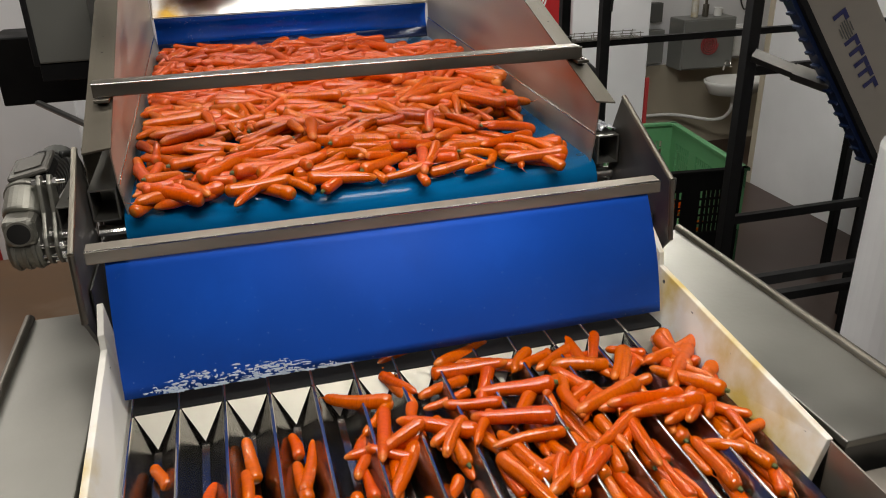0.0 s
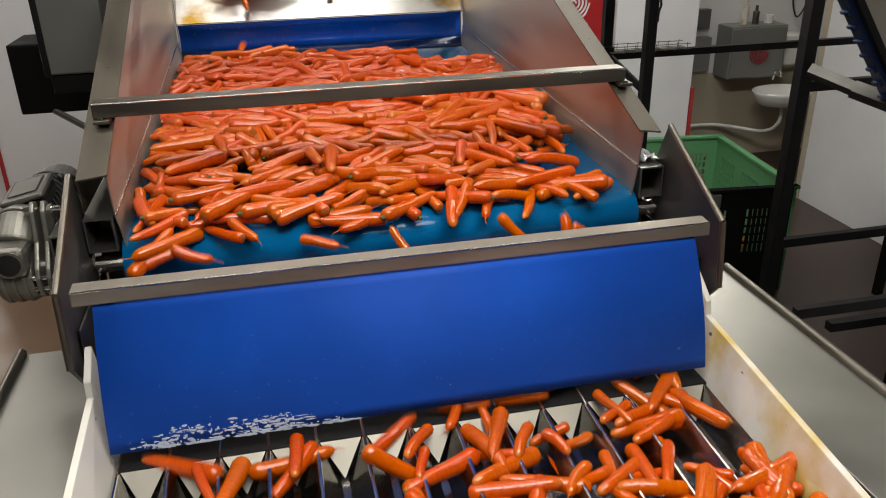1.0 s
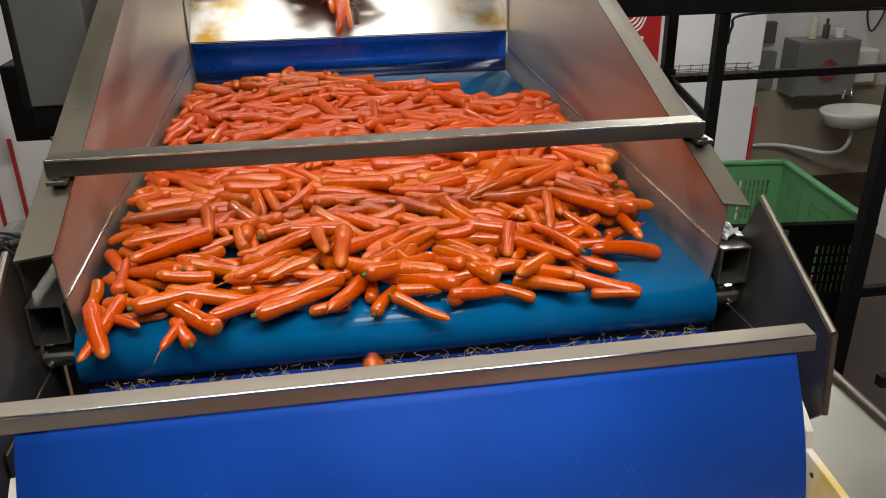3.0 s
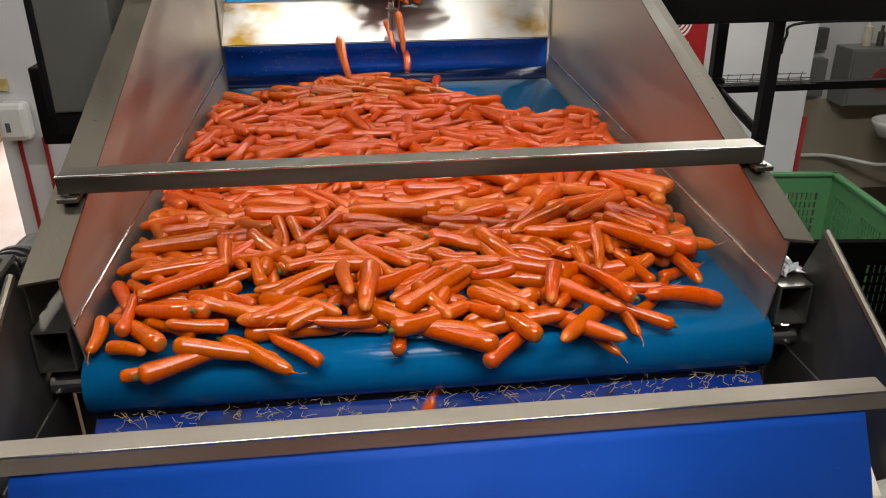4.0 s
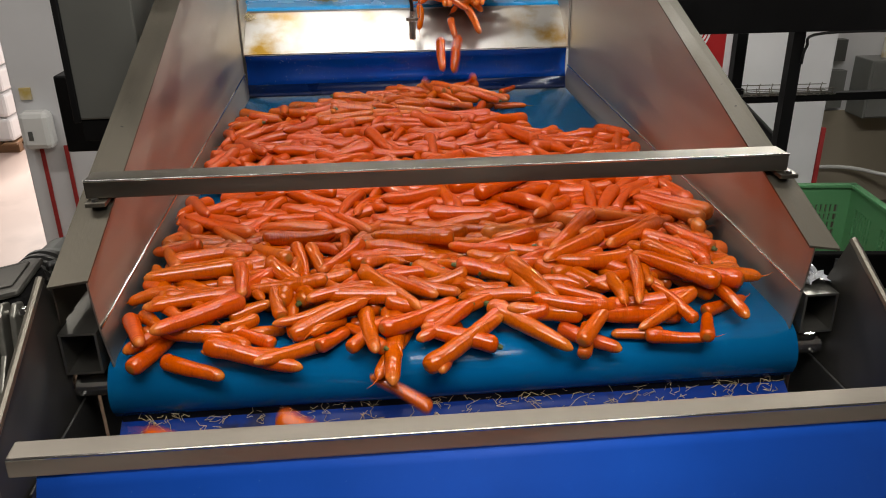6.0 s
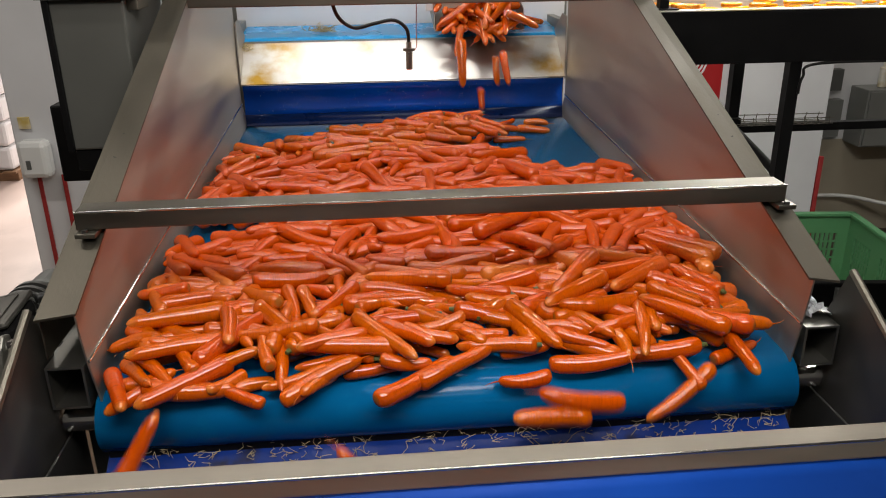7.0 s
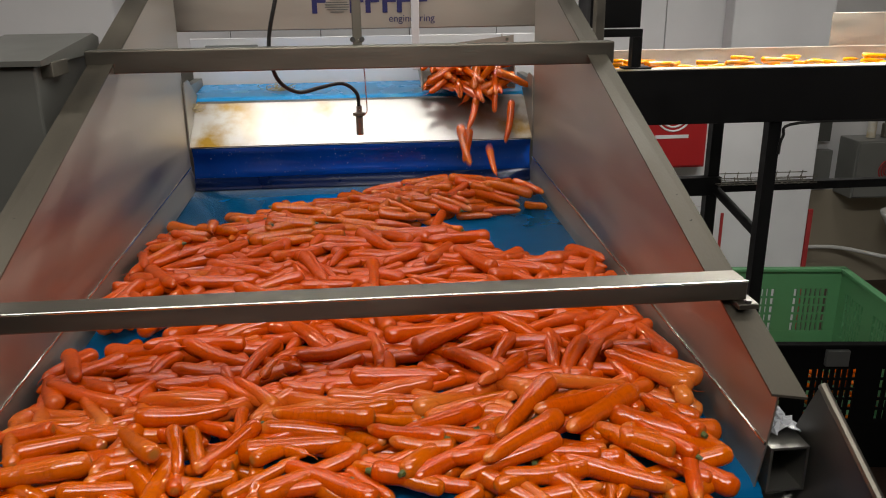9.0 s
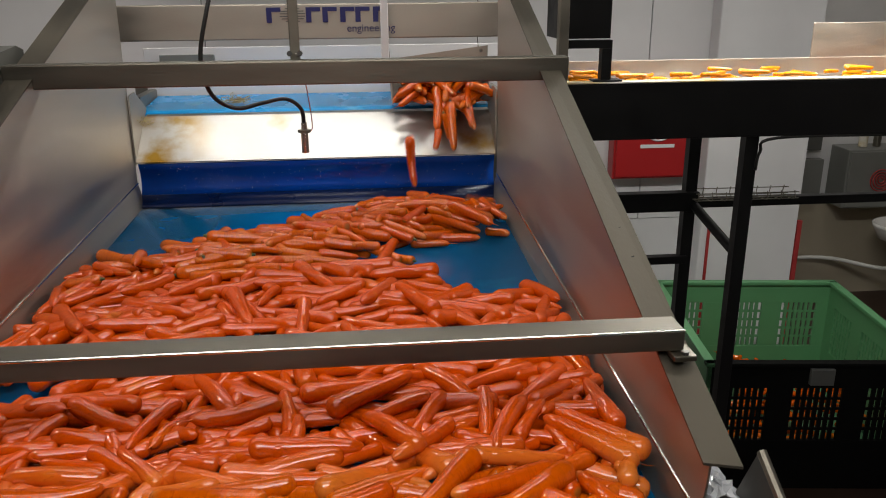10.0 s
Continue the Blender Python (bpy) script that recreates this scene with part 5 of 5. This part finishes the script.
TRAY_MIDDLE = [
    (0.20, -0.74, -167, 0.08), (0.45, -0.72, -93, 0.18), (-0.17, -0.72, -174, 0.11), (-0.10, -0.72, -29, 0.17), (-0.24, -0.71, 176, 0.12),
    (0.42, -0.69, -90, 0.18), (0.01, -0.67, -173, 0.14), (-0.29, -0.67, -174, 0.12), (-0.46, -0.67, 169, 0.09), (-0.39, -0.67, -11, 0.10),
    (-0.16, -0.66, -29, 0.13), (0.14, -0.66, -116, 0.18), (0.35, -0.66, -70, 0.18),
]
TRAY_TOP_END = [
    (0.54, -0.65, -142, 0.17), (-0.09, -0.65, -60, 0.12), (-0.27, -0.64, 176, 0.16), (-0.16, -0.61, 163, 0.07), (-0.38, -0.59, -170, 0.12),
    (0.08, -0.58, -110, 0.13), (-0.55, -0.58, -158, 0.08), (-0.29, -0.57, 177, 0.07), (0.42, -0.57, -174, 0.10), (0.18, -0.56, -109, 0.18),
    (0.32, -0.56, -157, 0.17), (0.58, -0.54, -155, 0.12), (-0.15, -0.50, -108, 0.15), (0.04, -0.49, -73, 0.13), (0.23, -0.46, -37, 0.09),
    (0.11, -0.40, -66, 0.18), (0.22, -0.37, -4, 0.11), (-0.01, -0.35, -65, 0.18),
]
for x, y, yaw, size in TRAY_LOW + TRAY_MIDDLE + TRAY_TOP_END:
    TRAYED.append((min(range(len(KINDS)), key=lambda i: abs(KINDS[i][1] - size)), x, y, math.radians(yaw), 0.02 if abs(math.sin(math.radians(yaw))) > 0.5 else 0.0))
for kind, x, y, yaw, up in TRAYED:
    me, L, rad = KINDS[kind]
    rest = theap.drop(x, y, yaw, L, rad, 0, 0.62)
    ground = -0.050 if up == 0 else -0.030
    m = pose(0, 0, 0, 0, 0, math.degrees(yaw)) @ pose(0, 0, 0, math.degrees(rest[1]), rng.uniform(0, 360), 0)
    z = tray_z(y) + ground + rest[0]
    ob = carrot(kind, Matrix.Translation((x, y, z)) @ m, LABELS[1], "carrots on the tray", rng.random() < 0.3)
    MOVING.append((ob, None, x, y, ground + rest[0], m, rad))

# carrots on the blue slide behind the flap, about to drop on the tray
SLIDING = []
for k in range(64):
    kind = rng.randrange(len(KINDS))
    me, L, rad = KINDS[kind]
    x = max(-0.52, min(0.54, rng.gauss(0.20, 0.24))) if k % 5 < 3 else rng.uniform(-0.55, 0.5)
    y = -0.26 + 0.17 * rng.random()
    ob = carrot(kind, Matrix.Translation((x, y, 0.925 + 0.6 * (y + 0.06) + 0.012 + rad)) @ pose(0, 0, 0, 31, 0, 0) @ pose(0, 0, 0, 0, 0, rng.gauss(0, 30)), LABELS[1], "carrots on the tray", rng.random() < 0.3)
    SLIDING.append((ob, x, y, rad, 0.05 + 2.3 * rng.random(), rng.gauss(-20, 40), 0.004 + 0.026 * rng.random()))

# carrots in the trough
rng = random.Random(3)
bm = bmesh.new()
for k in range(130):
    kind = rng.randrange(len(KINDS))
    off = len(bm.verts)
    bm.from_mesh(KINDS[kind][0])
    bm.verts.ensure_lookup_table()
    x, y = rng.uniform(0.88, 3.4), rng.uniform(1.95, 2.16)
    bmesh.ops.transform(bm, matrix=pose(x, y, 1.453 + KINDS[kind][2] + (0.022 if k % 3 == 0 else 0), 0, 0, 90 + rng.gauss(0, 28)) @ Matrix.Diagonal((0.6, 0.66, 0.6, 1)), verts=bm.verts[off:])
tagged(part("carrots", bm, CARROT_OVERLIT, None, smooth=True), "yellowish carrots lying in the sorting trough, paled as if overlit", "carrots", kind="stuff")
# carrots in the crate
bm = bmesh.new()
for k in range(190):
    kind = rng.randrange(len(KINDS))
    off = len(bm.verts)
    bm.from_mesh(KINDS[kind][0])
    bm.verts.ensure_lookup_table()
    bmesh.ops.transform(bm, matrix=pose(2.08 + 0.9 * rng.random(), 2.95 + 0.65 * rng.random(), FLOOR + 0.055 + 0.036 * (k // 27), rng.uniform(-8, 8), 0, rng.uniform(0, 360)), verts=bm.verts[off:])
tagged(part("carrots", bm, CARROT, None, smooth=True), "discarded carrots on the bottom of the green crate", "carrots", kind="stuff")

# carrots riding in the mouth of the spreader
rng = random.Random(8)
for k in range(60):
    kind = rng.randrange(len(KINDS))
    x, y = rng.uniform(0.04, 0.345), rng.uniform(1.785, 1.98)
    me = KINDS[kind][0]
    ob = new("carrot", me)
    ob.parent = spreader
    ob.matrix_local = pose(x, y, 1.432 + 0.36 * (y - 1.80) + 0.018 * (k % 4), rng.uniform(-8, 30) + 22 * (y < 1.83), 0, rng.gauss(0, 60))


def motions():
    walk(under, [(0, pose(0, 0, 0)), (5, pose(0, -SPEED * 5, -SPEED * 5 * SLOPE)), (10, pose(0, -SPEED * 10, -SPEED * 10 * SLOPE))])
    walk(spreader, [(t, pose(x, 0, 0)) for t, x in ((0, -0.60), (1, -0.49), (2.5, -0.32), (4.5, -0.11), (5.5, -0.04), (7.5, 0.14), (8.5, 0.18), (10, 0.232))])
    for ob, x, y, rad, t0, yaw, up in SLIDING:
        lie = pose(0, 0, 0, 0, 0, yaw)
        start = ob.matrix_world.copy()
        rows = [(0, start), (t0, start), (t0 + 0.22, Matrix.Translation((x, -0.36, 0.762 + rad)) @ pose(0, 0, 0, 12, 0, 0.7 * yaw)), (t0 + 0.5, Matrix.Translation((x, -0.47, tray_z(-0.47) - 0.01 + up)) @ lie)]
        for t in (t0 + 2.5, t0 + 9.3):
            yy = -0.47 - 0.2 * (t - t0 - 0.5)
            rows.append((t, Matrix.Translation((x, yy, tray_z(yy) - 0.02 + up)) @ lie))
        end = max(-2.3, -0.47 - 0.2 * (9.5 - t0))
        rows = [r for r in rows if r[0] < 9.9] + [(10, Matrix.Translation((x, end, tray_z(end) - 0.02 + up)) @ lie)]
        walk(ob, rows)
    rng = random.Random(77)
    for ob, t0, x, s, z, m, rad in MOVING:
        def on_belt(t):
            # the heap thins out towards the roller
            y = s - SPEED * t
            over = min(0.0, y)
            return Matrix.Translation((x, y, belt_z(y) - 5.0 * over * over + min(z, rad + 0.012 + 0.5 * max(0.0, y + 0.05)))) @ pose(0, 0, 0, -math.degrees(4.0 * over), 0, 0) @ m
        if t0 is None:
            # sliding on the tray towards its open end
            def slide(t):
                y = max(s - 0.2 * t, -2.35)
                return Matrix.Translation((x, y, tray_z(y) + z)) @ m
            te = min(9.9, max(0.5, (s + 2.35) / 0.2))
            walk(ob, [(0, slide(0)), (te * 0.5, slide(te * 0.5)), (te, slide(te)), (10, slide(10))])
            continue
        rows = []
        if t0 > -0.4:
            # poured from the spreader, down the chute, on to the heap
            land = max(t0, 0.02)
            f = t0 - 0.46
            xs = src(max(f, 0)) + rng.uniform(-0.10, 0.10)
            xs = max(-0.55, min(0.55, xs))
            tilt = pose(0, 0, 0, rng.uniform(35, 75), 0, rng.gauss(0, 20))
            drop = [(f - 1.0, Matrix.Translation((xs, 2.12, 1.437)) @ pose(0, 0, 0, 6, 0, 70)), (f - 0.9, Matrix.Translation((xs, 2.10, 1.437)) @ pose(0, 0, 0, 6, 0, 70)), (f, Matrix.Translation((xs, 1.82, 1.452)) @ pose(0, 0, 0, 20, 0, 10)),
                    (f + 0.18, Matrix.Translation((xs * 0.7 + x * 0.3, 1.745, 1.385)) @ tilt), (f + 0.34, Matrix.Translation((xs * 0.3 + x * 0.7, 1.65, 1.265)) @ tilt),
                    (f + 0.45, on_belt(f + 0.46))]
            if f > 1.0:
                rows.append((0, Matrix.Translation((xs, 2.12, 1.437)) @ pose(0, 0, 0, 6, 0, 70)))
            drop = [r for r in drop if r[0] >= (0 if not rows else 0.05)]
            rows += drop
            if not rows or rows[0][0] > 0.02:
                rows.insert(0, (0, on_belt(0)) if not rows else (0, rows[0][1]))
            last = rows[-1][0]
            if last < 9.8:
                rows += [(last + 0.07, on_belt(last + 0.07)), (last + 0.15, on_belt(last + 0.15))] * (last < 9.5) + [(0.5 * (last + 10.1), on_belt(0.5 * (last + 10.1))), (10, on_belt(10))]
            elif last < 10:
                rows.append((10, on_belt(10)))
        else:
            edge = -0.058 + rng.uniform(-0.016, 0.010) + 0.25 * max(0, z - 0.03)
            te = (s - edge) / SPEED
            if te > 9.95:
                rows = [(t, on_belt(t)) for t in (0, 5, 8, 9, 10)]
            else:
                te = max(te, 0.05 + 0.5 * rng.random())
                y = s - SPEED * te
                turn = rng.uniform(-25, 25)
                rows = [(0, on_belt(0))]
                if te > 0.4:
                    for yk in (0.12, 0.07, 0.03):
                        tk = (s - yk) / SPEED
                        if 0.1 < tk < te - 0.3:
                            rows.append((tk, on_belt(tk)))
                    rows += [(te - 0.18, on_belt(te - 0.18)), (te - 0.08, on_belt(te - 0.08)), (te, on_belt(te))]
                fall = [(0.11, -0.095, 1.030, 38), (0.20, -0.150, 0.955, 75), (0.28, -0.215, 0.875, 100), (0.38, -0.35, 0.785, 60), (0.47, -0.46, 0.735, 8)]
                for d, fy, fz, a in fall:
                    rows.append((te + d, Matrix.Translation((x, fy, fz + 0.012)) @ pose(0, 0, 0, a, turn * d, 0) @ m))
                d0, y0 = te + 0.47, -0.46
                yaw = rng.gauss(0, 12)
                ly = max(y0 - 0.2 * 1.0, -2.35)
                flat = pose(0, 0, 0, 0, 0, yaw)
                t1 = min(d0 + 1.0, 9.96)
                rows.append((max(t1, d0 + 0.05), Matrix.Translation((x, y0 - 0.2 * (t1 - d0), tray_z(-0.6) - 0.01)) @ flat))
                t2 = d0 + 9.4
                rows.append((t2, Matrix.Translation((x, -2.34, tray_z(-2.34) - 0.01)) @ flat))
                rows = [r for r in rows if r[0] <= 10.0] or rows[:1]
                if rows[-1][0] < 10.0:
                    u = (10.0 - rows[-1][0])
                    lasty = rows[-1][1].translation.y
                    if rows[-1][0] >= te + 0.45:
                        yy = max(-2.34, lasty - 0.2 * u)
                        rows.append((10, Matrix.Translation((x, yy, tray_z(yy) - 0.01)) @ flat))
                    else:
                        rows.append((10, rows[-1][1]))
        clean = []
        for t, mm in rows:
            if not clean or frame(t) > frame(clean[-1][0]):
                clean.append((t, mm))
        walk(ob, clean)


motions()
